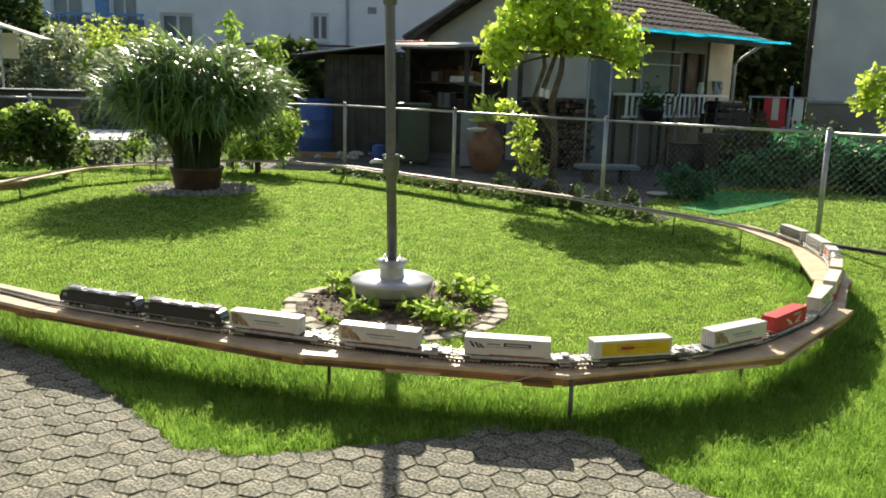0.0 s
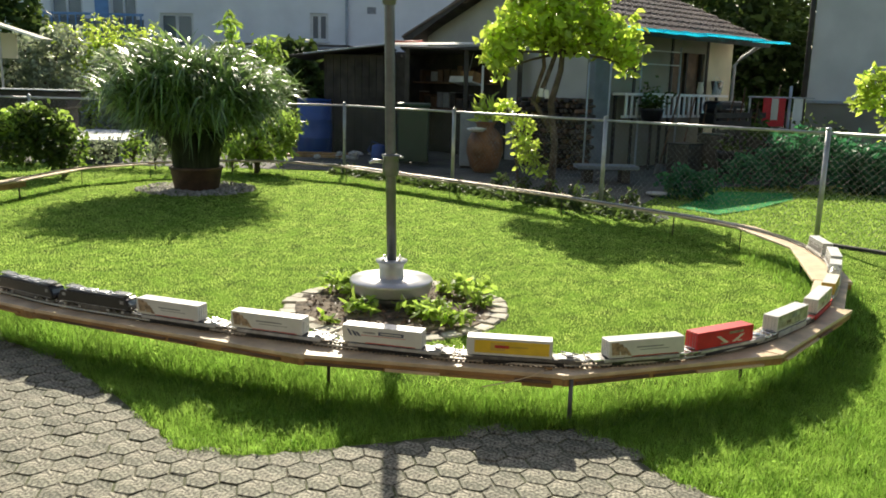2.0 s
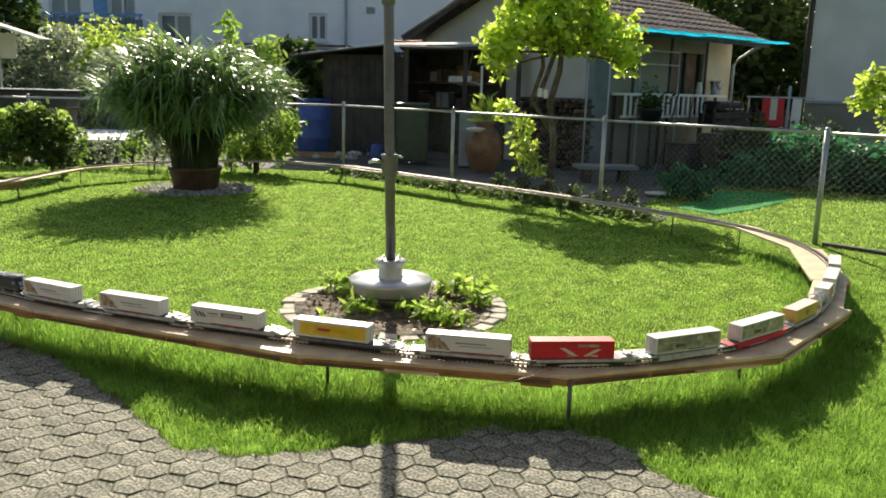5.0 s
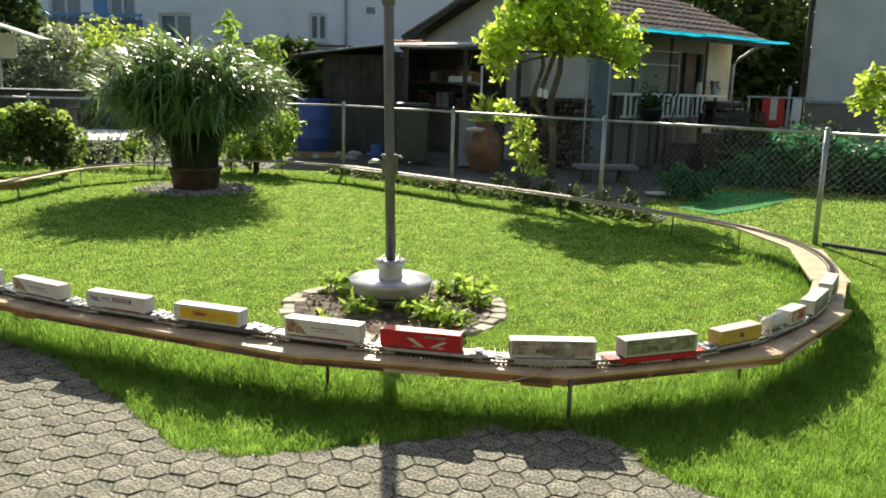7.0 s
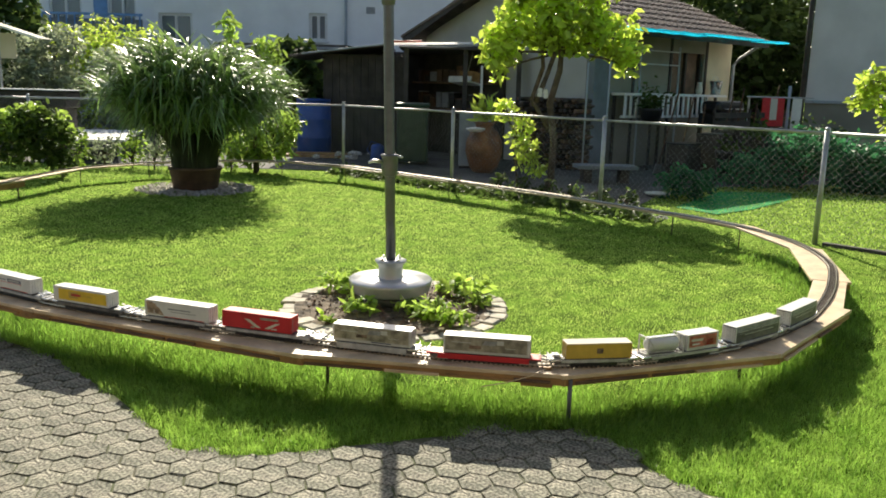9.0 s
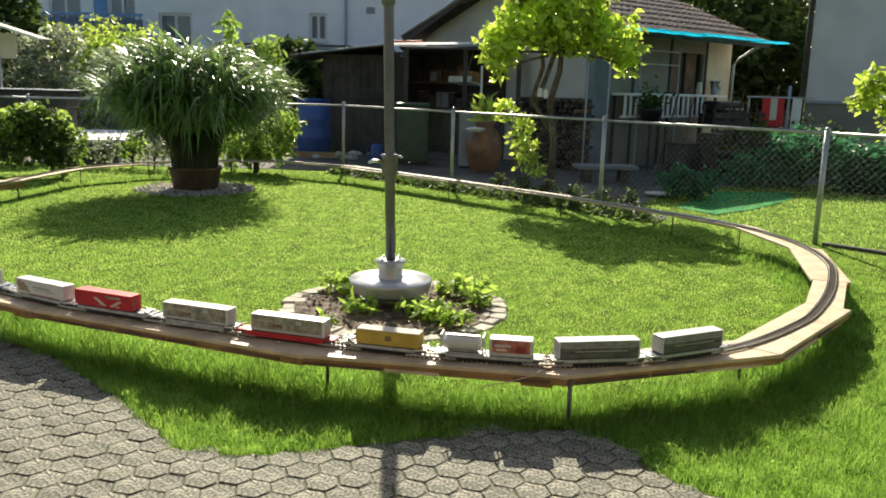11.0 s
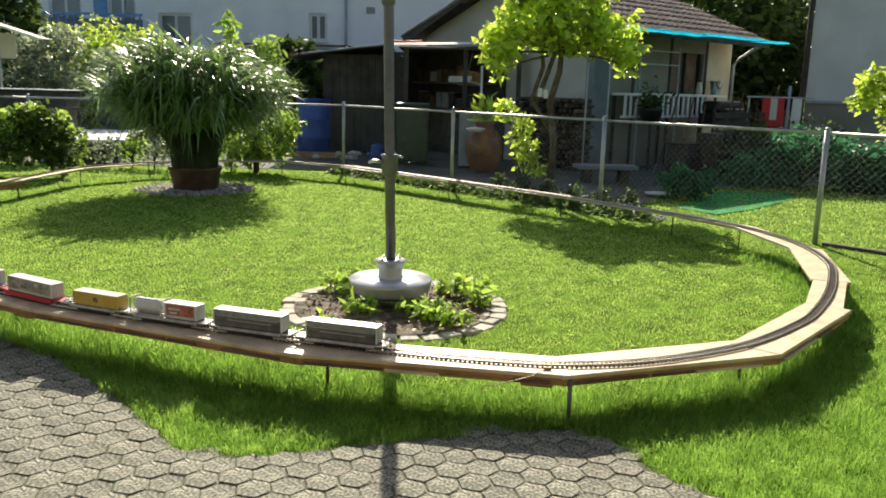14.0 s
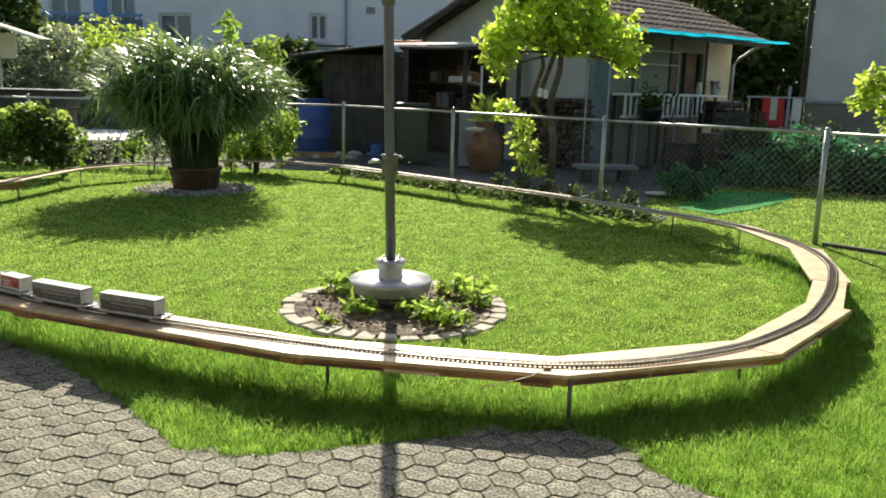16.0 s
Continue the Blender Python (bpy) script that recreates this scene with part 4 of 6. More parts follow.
    for x in (0.34, 1.15, 2.34, 3.62):
        part("post_strip", box(x - 0.035, x + 0.035, YF - 0.022, YF - 0.002, 0, ZE), "darkwood", t)
    part("downpipe", tube([(L + 0.02, -0.1, ZE - 0.1), (L, YF - 0.2, ZE - 0.36), (L - 0.02, YF - 0.08, ZE - 0.5), (L - 0.02, YF - 0.08, 0.1)], 0.035, 8), "greycab", t, "grey downpipe", True)


def tile_mesh():
    """One interlocking roof tile with a rounded roll."""
    bm = bmesh.new()
    prof = [(0.0, 0.0), (0.09, 0.0), (0.12, 0.028), (0.16, 0.034), (0.195, 0.022), (0.208, 0.0)]
    a = [bm.verts.new((x, -0.02, z + 0.022)) for x, z in prof]
    b = [bm.verts.new((x, 0.36, z + 0.006)) for x, z in prof]
    c = [bm.verts.new((x, -0.02, z)) for x, z in prof]
    for i in range(5):
        bm.faces.new((a[i], a[i + 1], b[i + 1], b[i]))
        bm.faces.new((c[i], c[i + 1], a[i + 1], a[i]))
    me = bpy.data.meshes.new("tile")
    bm.to_mesh(me)
    bm.free()
    me.materials.append(M["tile"])
    return me


def build_shed():
    t = thing("shed", "dark open timber shed with a flat roof and white edging", "shed", pose(-3.3, 17.4, 0))
    for k in range(5, 16):
        x = 0.15 * k
        part("plank", box(x, x + 0.143, 0, 0.03, 0, 2.05, 0.004), "darkwood", t)
    part("back_wall", box(0.75, 4.6, 1.9, 1.95, 0, 2.2), "darkwood", t)
    part("side_wall", box(0.70, 0.748, 0, 1.95, 0, 2.05), "darkwood", t)
    part("roof", box(0.3, 2.35, -0.45, 2.2, 1.935, 1.98, 0.01, m=pose(0, 0, 0, 0, -7.5)), "darkwood", t, "flat bitumen roof")
    part("roof", box(2.36, 4.75, -1.3, 2.2, 2.14, 2.19, 0.01), "darkwood", t, "flat dark canopy roof")
    part("roof_edge", box(2.24, 3.95, -1.35, -1.302, 2.145, 2.185, 0.006, m=pose(0, 0, 0, 0, -1.6)), "whitesheet", t, "white edging board")
    part("roof_edge", box(2.26, 2.86, -1.36, -1.30, 2.192, 2.222, 0.006, m=pose(0, 0, 0, 0, -1.6)), "red", t, "faded red strip")
    part("roof_edge", box(0.6, 2.3, -0.5, -0.452, 1.955, 1.985, 0.006, m=pose(0, 0, 0, 0, -7.5)), "greycab", t, "grey edging board")
    for x in (2.45, 3.6, 4.65):
        part("post", box(x, x + 0.09, -1.2, -1.11, 0, 2.14, 0.006), "darkwood", t)
    t2 = thing("canopy", "dark lean-to roof on thin posts against the white house", "canopy", pose(-6.0, 21.5, 0))
    part("roof", box(0, 3.4, 0, 2.5, 2.32, 2.42, 0.01, m=pose(0, 0, 0, 1.5)), "darkwood", t2)
    part("gutter", box(-0.05, 3.4, -0.1, -0.002, 2.3, 2.36, 0.01), "greycab", t2)
    for x in (0.1, 1.2, 3.2):
        part("post", box(x, x + 0.06, 0.05, 0.11, 0, 2.32, 0.005), "greycab", t2)
    part("back_wall", box(0, 3.4, 2.55, 2.6, 0, 2.3), "darkwood", t2)


def build_sky_blocker():
    # Unseen wall, panes and eave, added to deepen the shade in the foreground.
    t = thing("house", "unseen dark wall added behind the camera to block sky light", "house", pose(-1.0, -1.4, 0))
    holes = [(-4.2, -2.8, 0.9, 2.2), (2.6, 4.0, 0.9, 2.2)]
    part("wall", wall_with_holes(-9, 10, 0, 8.6, 0, 0.3, holes), "blockwall", t, "dark surface that keeps sky light off the foreground")
    for h in holes:
        w = part("window", box(h[0], h[1], 0.15, 0.17, h[2], h[3]), "pane", t)
        part("sill", box(h[0] - 0.05, h[1] + 0.05, 0.172, 0.36, h[2] - 0.05, h[2] - 0.003, 0.005), "frame", w)
    part("eave", box(-9.4, 10.4, -0.4, 1.2, 8.6, 8.75), "darkwood", t)


build_sky_blocker()
build_house()
build_hut()
build_shed()


def barrel(x, y, r, h, material, label):
    t = thing("barrel", label, "barrel", pose(x, y, 0.006))
    part("body", lathe([(r * 0.9, 0), (r * 0.97, 0.03), (r, h * 0.3), (r * 1.03, h * 0.32), (r, h * 0.34), (r, h * 0.64), (r * 1.03, h * 0.66), (r, h * 0.68), (r * 0.97, h - 0.04), (r * 0.9, h)], 28), material, t, "", True)
    part("lid", lathe([(r * 0.95, h + 0.002), (r * 0.98, h + 0.01), (r * 0.95, h + 0.04), (0.05, h + 0.05)], 28), material, t, "", True)
    return t


def build_yard_things():
    barrel(-2.74, 17.0, 0.36, 1.08, "bluebarrel", "blue plastic rain barrel beside the dark shed")
    t = thing("wheeled_bin", "dark green plastic wheeled bin with a lid", "bin", pose(-0.62, 15.3, 0.006))
    part("body", box(-0.28, 0.28, -0.3, 0.3, 0.06, 1.05, 0.03), "greenbin", t)
    part("lid", box(-0.31, 0.31, -0.34, 0.32, 1.055, 1.13, 0.03), "greenbin", t)
    for s in (-1, 1):
        part("wheel", lathe([(0.1, -0.025), (0.1, 0.025)], 16, m=pose(s * 0.26, 0.27, 0.1, 0, 90)), "black", t)
    t = thing("cabinet", "pale grey metal cabinet in the shaded yard", "cabinet", pose(0.52, 14.9, 0.006))
    part("body", box(-0.28, 0.28, -0.25, 0.25, 0.05, 1.0, 0.01), "greycab", t)
    part("door", box(-0.25, 0.25, -0.27, -0.252, 0.1, 0.95, 0.004), "greycab", t)
    part("foot", box(-0.27, 0.27, -0.2, 0.2, 0, 0.048), "black", t)
    t = thing("vase", "tall brown glazed vase with a pale cup hung on its neck", "vase", pose(0.66, 14.1, 0.006))
    part("body", lathe([(0.17, 0), (0.25, 0.1), (0.32, 0.36), (0.31, 0.54), (0.23, 0.70), (0.15, 0.77), (0.16, 0.83), (0.2, 0.86), (0.16, 0.86), (0.12, 0.77)], 28), "copper", t, "", True)
    part("cup", lathe([(0.09, 0), (0.16, 0.04), (0.17, 0.06), (0.02, 0.08)], 16, m=pose(-0.16, -0.2, 0.70)), "whitepaint", t, "white shade", True)
    s = thing("pot_plant", "spiky green plant growing out of the brown vase", "plant", pose(0.70, 14.1, 0.78))
    c = [(random.gauss(0, 0.1), random.gauss(0, 0.1), 0.1 + abs(random.gauss(0, 0.16))) for k in range(90)]
    leaves("foliage", c, 0.065, "leaf", s, droop=-1.0, aspect=3.4)
    c = thing("rubble_heap", "small heap of pale broken stones on the yard floor", "stones", pose(-1.95, 15.95, 0.006))
    for k in range(26):
        r = random.uniform(0.03, 0.085)
        bm = bmesh.new()
        bmesh.ops.create_icosphere(bm, subdivisions=1, radius=r, matrix=pose(random.gauss(0, 0.24), random.gauss(0, 0.12), r * 0.6 + (0.08 if k > 18 else 0)) @ Matrix.Diagonal((1.2, 0.9, 0.65, 1)))
        for v in bm.verts:
            v.co += Vector((random.uniform(-1, 1), random.uniform(-1, 1), random.uniform(-1, 1))) * r * 0.18
        part("stone", bm, "gravel", c)
    c = thing("watering_can", "blue plastic watering can standing in the yard", "watering can", pose(-1.3, 15.6, 0.006))
    part("body", lathe([(0.13, 0), (0.14, 0.02), (0.125, 0.3), (0.06, 0.33)], 18), "bluebarrel", c, "", True)
    part("spout", tube([(0.1, 0, 0.08), (0.24, 0, 0.25), (0.33, 0, 0.38)], [0.03, 0.022, 0.016], 8), "bluebarrel", c, "", True)
    part("handle", tube([(-0.1, 0, 0.1), (-0.2, 0, 0.22), (-0.12, 0, 0.38), (0.03, 0, 0.33)], 0.012, 6), "bluebarrel", c, "", True)
    for k, (dx, dz) in enumerate(((-0.21, 1.4), (-0.13, 1.38))):
        c = thing("tree_tag", "small pale card hung on the vine trunk", "card", pose(1.5 + dx, 11.52, dz, 0, 8 - 14 * k, 0), "cards on the vine trunk")
        part("card", box(-0.03, 0.03, -0.003, 0.003, -0.06, 0.06, 0.002), "whitepaint", c)
        part("string", tube([(0, 0, 0.06), (0.02, 0.05, 0.2)], 0.003, 5), "darkwood", c)
    c = thing("yard_pebbles", "loose pale pebbles and chips along the fence foot", "stones", kind="stuff")
    n = 420
    u = RNG.uniform(0.3, 2.6, n)
    y = np.interp(u, [p[0] for p in FENCE], [p[1] for p in FENCE]) + RNG.uniform(0.05, 0.55, n)
    q = RNG.uniform(0.012, 0.034, (n, 1))
    o = np.array([(1, 0, 0), (0, 1, 0), (-1, 0, 0), (0, -1, 0), (0.4, 0.4, 0.7), (-0.4, 0.4, 0.7), (-0.4, -0.4, 0.7), (0.4, -0.4, 0.7)])
    v = (np.stack([u, y, np.full(n, 0.008)], 1)[:, None, :] + o[None] * q[:, None, :]).reshape(-1, 3)
    fast("pebbles", v, ((np.arange(n) * 8)[:, None, None] + np.array([(0, 1, 5, 4), (1, 2, 6, 5), (2, 3, 7, 6), (3, 0, 4, 7), (4, 5, 6, 7)])[None]).reshape(-1, 4), "gravel", c, "", "stuff")
    # slender poles beside the column
    for x, y in ((2.35, 14.0), (2.72, 14.0)):
        p = thing("garden_stake", "thin pale garden stake standing upright in the yard", "stake", pose(x, y, 0))
        part("rod", tube([(0, 0, 0), (0.01, 0.0, 1.9)], 0.017, 8), "greycab", p, "", True)
    # slatted bench and rack along the hut
    m = Matrix.Translation((HUT[0], HUT[1], 0.006)) @ pose(0, 0, 0, 0, 0, HUT_TURN)
    t = thing("slatted_rack", "white slatted rack along the hut wall", "rack", m @ pose(0.42, 0.12, 0))
    part("top", box(0, 3.5, 0, 0.3, 1.36, 1.41, 0.006), "whitepaint", t)
    for k in range(17):
        x = 0.05 + 0.17 * k
        part("slat", box(x, x + 0.06, 0.02, 0.05, 0.95, 1.358, 0.004), "whitepaint", t)
    for x in (0.0, 1.45, 2.9, 3.44):
        part("leg", box(x, x + 0.05, 0.22, 0.27, 0, 1.358, 0.004), "darkwood", t)
    part("rail", box(0, 2.95, 0.052, 0.08, 0.95, 1.0), "whitepaint", t)
    t = thing("bucket", "silver metal bucket standing on the slatted rack", "bucket", m @ pose(3.72, 0.28, 1.412))
    part("body", lathe([(0.09, 0), (0.13, 0.27), (0.135, 0.28), (0.11, 0.27)], 18), "chrome", t, "", True)
    part("handle", tube([(-0.13, 0, 0.27), (-0.08, 0.02, 0.36), (0.08, 0.02, 0.36), (0.13, 0, 0.27)], 0.006, 6), "galv", t)
    t = thing("jug", "pale ceramic jug standing on the slatted rack", "jug", m @ pose(3.1, 0.28, 1.412))
    part("body", lathe([(0.05, 0), (0.075, 0.06), (0.06, 0.15), (0.045, 0.2), (0.055, 0.24)], 14), "parasol", t, "", True)
    part("handle", tube([(0.06, 0, 0.07), (0.11, 0, 0.12), (0.05, 0, 0.19)], 0.009, 6), "parasol", t)
    t = thing("barbecue", "black barbecue with a rounded lid before the hut", "barbecue", m @ pose(2.75, -0.5, 0))
    part("body", box(-0.5, 0.5, -0.22, 0.22, 0.85, 1.06, 0.03), "black", t)
    part("lid", box(-0.48, 0.48, -0.2, 0.2, 1.062, 1.3, 0.08), "black", t, "rounded black lid")
    part("handle", tube([(-0.3, -0.23, 1.15), (-0.3, -0.27, 1.15), (0.3, -0.27, 1.15), (0.3, -0.23, 1.15)], 0.012, 6), "galv", t)
    part("shelf", box(0.51, 0.85, -0.18, 0.18, 0.98, 1.0, 0.005), "fascia", t, "wooden side shelf")
    for x in (-0.45, 0.45):
        for y in (-0.18, 0.18):
            part("leg", box(x - 0.02, x + 0.02, y - 0.02, y + 0.02, 0, 0.85), "black", t)
    t = thing("hanging_pot", "dark flower pot with brownish foliage on a stand", "plant pot", m @ pose(0.95, -0.1, 0))
    part("pot", lathe([(0.16, 0.86), (0.22, 1.1), (0.23, 1.14), (0.05, 1.14)], 20), "black", t, "", True)
    part("stand", tube([(0, 0, 0), (0, 0, 0.87)], 0.03, 8), "darkwood", t)
    leaves("foliage", [(random.gauss(0, 0.12), random.gauss(0, 0.12), 1.16 + abs(random.gauss(0, 0.15))) for k in range(260)], 0.05, "darkleaf", t)
    for k in range(12):
        b = thing("stacked_crate", "dark wooden crate stacked against the hut", "crate", m @ pose(0.2 + 0.46 * k, -1.35 - 0.25 * (k % 2), 0, 0, 0, random.uniform(-9, 9)), "crates along the hut")
        h = 0.42 + 0.4 * random.random()
        part("body", box(-0.22, 0.22, -0.2, 0.2, 0.0, h, 0.008), "darkwood", b)
        part("lid", box(-0.23, 0.23, -0.21, 0.21, h + 0.002, h + 0.03, 0.006), random.choice(("darkwood", "black")), b)
    # firewood beside the gable
    for k in range(238):
        u, r = k % 17, k // 17
        b = thing("log", "split firewood log stacked against the hut", "log", m @ pose(-0.25, 0.40 + 0.094 * u + 0.04 * (r % 2), 0.05 + 0.092 * r, 0, 90, random.uniform(-8, 8)), "stacked firewood")
        part("wood", lathe([(0.040, -0.15 - 0.06 * (k % 4)), (0.047, 0), (0.040, 0.15)], 4 + k % 3, m=pose(0, 0, 0, 0, 0, 37 * k)), ("darkwood", "bark", "brown", "darkwood", "bark")[k % 5], b)
    t = thing("towel", "red towel with a pale stripe hung over a rail", "towel", pose(6.15, 15.6, 0))
    part("cloth", box(-0.21, 0.21, -0.02, 0.02, 0.86, 1.39, 0.012), "cred", t)
    part("stripe", box(-0.06, 0.07, -0.032, -0.021, 0.98, 1.38, 0.004), "parasol", t, "pale yellow stripe")
    part("rail", tube([(-0.5, 0, 1.40), (0.75, 0, 1.40)], 0.014, 8), "galv", t)
    part("post", tube([(0.3, 0.03, 0), (0.3, 0.03, 1.62)], 0.03, 8), "greycab", t, "grey upright post", True)
    part("post", tube([(-0.45, 0.03, 0), (-0.45, 0.03, 1.40)], 0.02, 8), "galv", t)
    t = thing("towel", "pale blue-white cloth hanging beside a red towel", "towel", pose(6.62, 15.65, 0))
    part("cloth", box(-0.09, 0.09, -0.015, 0.015, 0.8, 1.385, 0.01), "whitepaint", t)
    part("peg", tube([(0, 0, 1.38), (0, 0, 1.42)], 0.01, 6), "brown", t)
    t = thing("gas_bottle", "small yellow bottle standing on the grey wall ledge", "bottle", pose(7.75, 16.9, 0.62))
    part("body", lathe([(0.07, 0), (0.09, 0.03), (0.09, 0.28), (0.04, 0.36), (0.03, 0.42)], 14), "colive", t, "", True)
    t = thing("low_wall", "low pale wall in front of the grey house", "wall", pose(7.3, 16.6, 0), kind="structure")
    part("body", box(-0.3, 4.5, 0, 0.5, 0, 0.62, 0.01), "greywall", t)
    # clutter of the workshop shelves
    for k in range(22):
        y, z = 3.0 + 0.21 * (k % 11), 0.997 + 0.55 * (k // 11)
        h, w = random.uniform(0.1, 0.34), random.uniform(0.06, 0.1)
        c = thing("storage_box", "small workshop box on a dark shelf", "box", m @ pose(-0.23, y, z, 0, 0, random.uniform(-12, 12)), "boxes on the workshop shelves")
        part("body", box(-0.1, 0.1, -w, w, 0, h, 0.006), random.choice(("brown", "darkwood", "bark", "greyprint", "terra")), c)
        part("lid", box(-0.104, 0.104, -w - 0.004, w + 0.004, h + 0.002, h + 0.02, 0.004), random.choice(("brown", "darkwood", "greyprint")), c)
    c = thing("paper_tray", "white open tray hung under the dark canopy", "tray", m @ pose(-0.62, 3.3, 1.5, 0, 12, 0))
    part("tray", box(-0.16, 0.16, -0.34, 0.34, 0, 0.03, 0.01), "whitepaint", c)
    part("rim", box(-0.18, -0.161, -0.34, 0.34, 0, 0.12, 0.006), "whitepaint", c)
    part("carton", box(-0.12, 0.12, -0.28, 0.1, 0.031, 0.24, 0.006), "fascia", c, "brown carton in the tray")
    part("hanger", tube([(0, 0, 0.05), (0.05, 0, 0.72)], 0.008, 6), "galv", c)
    c = thing("garden_stake", "pale upright stake under the canopy", "stake", pose(0.62, 15.0, 0))
    part("rod", tube([(0, 0, 0), (0, 0, 1.83)], 0.022, 8), "parasol", c, "", True)
    c = thing("slab_bench", "low grey stone slab on two blocks in the yard", "bench", pose(2.55, 13.0, 0.006, 0, 0, 4))
    part("slab", box(-0.48, 0.48, -0.22, 0.22, 0.22, 0.28, 0.008), "column", c)
    for x in (-0.3, 0.3):
        part("block", box(x - 0.07, x + 0.07, -0.12, 0.12, 0, 0.218, 0.008), "darkwood", c)
    c = thing("dish", "pale shallow dish on the yard floor", "dish", pose(3.0, 11.4, 0.006))
    part("bowl", lathe([(0.08, 0), (0.17, 0.03), (0.18, 0.05), (0.03, 0.03)], 18), "cgrey", c, "", True)
    c = thing("awning_rail", "thin pale rail across the hut front", "rail", m @ pose(0.95, 0.2, 0))
    for z in (1.95, 2.2):
        part("rail", tube([(0, 0, z), (1.25, 0, z)], 0.014, 6), "cgrey", c)
    for x in (0.0, 1.25):
        part("upright", tube([(x, 0, 0), (x, 0, 2.3)], 0.02, 6), "greycab", c)
    # thin sheet whose colour imitates green-tinted shade on the lawn
    c = thing("ground_net", "green sheet standing in for green-tinted shade on the grass", "net")
    bm = bmesh.new()
    spots = ((2.95, 10.3), (4.1, 12.1), (5.2, 12.15), (4.9, 11.4), (3.95, 10.3), (3.3, 9.75))
    lo = [bm.verts.new((x, y, 0.008 + 0.002 * (i % 2))) for i, (x, y) in enumerate(spots)]
    hi = [bm.verts.new((x, y, 0.012 + 0.002 * (i % 2))) for i, (x, y) in enumerate(spots)]
    bm.faces.new(hi)
    for i in range(6):
        bm.faces.new((lo[i], lo[(i + 1) % 6], hi[(i + 1) % 6], hi[i]))
    part("sheet", bm, "greenshade", c)
    # green shade net over a bed, and its shrubs
    t = thing("net_shrub", "shrubs under a dark green shade net behind the fence", "shrub", pose(5.6, 12.8, 0))
    leaves("foliage", lumps([(-0.3, 0, 0.4, 0.7, 0.5, 0.5), (0.5, 0.2, 0.5, 0.6, 0.5, 0.45), (-1.0, -0.2, 0.3, 0.5, 0.4, 0.3), (0.1, 0.1, 0.75, 0.5, 0.4, 0.25)], 3600), 0.046, "tealleaf", t, "", "stuff")
    part("stem", tube([(0, 0, 0), (0.1, 0, 0.4)], 0.02, 6), "bark", t)
    for k, u in enumerate((1.3, 1.95, 2.75, 3.45, 4.1)):
        c = thing("garden_chair", "dark slatted garden chair before the hut", "chair", m @ pose(u, -1.55, 0, 0, 0, random.uniform(-25, 25)), "chairs before the hut")
        part("seat", box(-0.22, 0.22, -0.2, 0.2, 0.43, 0.46, 0.006), "darkwood", c)
        for q in range(4):
            part("back_slat", box(-0.22, 0.22, 0.19, 0.205, 0.56 + 0.15 * q, 0.66 + 0.15 * q, 0.004), "darkwood", c)
        for x in (-0.21, 0.21):
            part("leg", box(x - 0.018, x + 0.018, -0.2, -0.165, 0, 0.428), "darkwood", c)
            part("leg", box(x - 0.018, x + 0.018, 0.206, 0.235, 0, 1.18), "darkwood", c)
    for k in range(7):
        c = thing("garden_tool", "long-handled garden tool leaning at the hut", "tool", m @ pose(0.5 + 0.62 * k, -0.62, 0, 9, random.uniform(-7, 7), 0), "tools leaning at the hut")
        part("handle", tube([(0, 0, 0.02), (0, 0, random.uniform(1.2, 1.7))], 0.014, 6), "brown", c)
        part("blade", box(-0.09, 0.09, -0.012, 0.012, 0.0, 0.18, 0.004), "greyprint", c)
    t = thing("shrub", "bluish green leafy shrub behind the fence", "shrub", pose(7.0, 12.7, 0))
    leaves("foliage", lumps([(-0.2, 0, 0.4, 0.6, 0.5, 0.45), (0.6, 0, 0.45, 0.6, 0.5, 0.5)], 1500), 0.055, "tealleaf", t, "", "stuff", droop=0.6, aspect=3.0)
    for k in range(5):
        x, y = 6.2 + 0.36 * k, 12.4 - 0.1 * k
        g = thing("shrub", "tall bluish green blades growing along the fence", "shrub", pose(x, y, 0))
        leaves("foliage", lumps([(0, 0, 0.2, 0.28, 0.25, 0.2), (0.05, 0, 0.5, 0.25, 0.22, 0.3)], 420), 0.05, "tealleaf", g, "", "stuff", droop=0.2, aspect=4.0)
        part("stem", tube([(0, 0, 0), (0.02, 0, 0.35)], 0.012, 6), "bark", g)
    part("stem", tube([(0, 0, 0), (0.1, 0, 0.4)], 0.02, 6), "bark", t)
    for k in range(9):
        u = 0.55 + 0.47 * k
        c = thing("planter", "dark planter with dull foliage before the hut", "planter", m @ pose(u, -1.95 - 0.3 * (k % 2), 0), "planters before the hut")
        h = random.uniform(0.45, 0.8)
        part("pot", lathe([(0.13, 0), (0.19, h - 0.05), (0.2, h), (0.04, h)], 14), random.choice(("black", "darkwood")), c, "", True)
        leaves("foliage", [(random.gauss(0, 0.12), random.gauss(0, 0.12), h + abs(random.gauss(0, 0.13))) for q in range(70)], 0.06, "darkleaf", c)
    t = thing("shrub", "small clipped dark shrub behind the fence", "shrub", pose(3.35, 11.2, 0))
    leaves("foliage", lumps([(0, 0, 0.24, 0.46, 0.35, 0.26)], 900), 0.045, "tealleaf", t, "", "stuff")
    # things at the far left
    t = thing("awning", "pale tilted awning above the bushes beyond the fence", "awning", pose(-8.02, 15.0, 0))
    part("cloth", box(-0.5, 0.72, -0.05, 0.5, -0.008, 0.008, 0.004, m=pose(0, 0, 2.31, 0, 16.6)), "parasol", t, "pale cloth sheet")
    part("front_bar", box(-0.5, 0.74, -0.075, -0.052, -0.018, 0.018, 0.006, m=pose(0, 0, 2.31, 0, 16.6)), "whitepaint", t, "white edge bar")
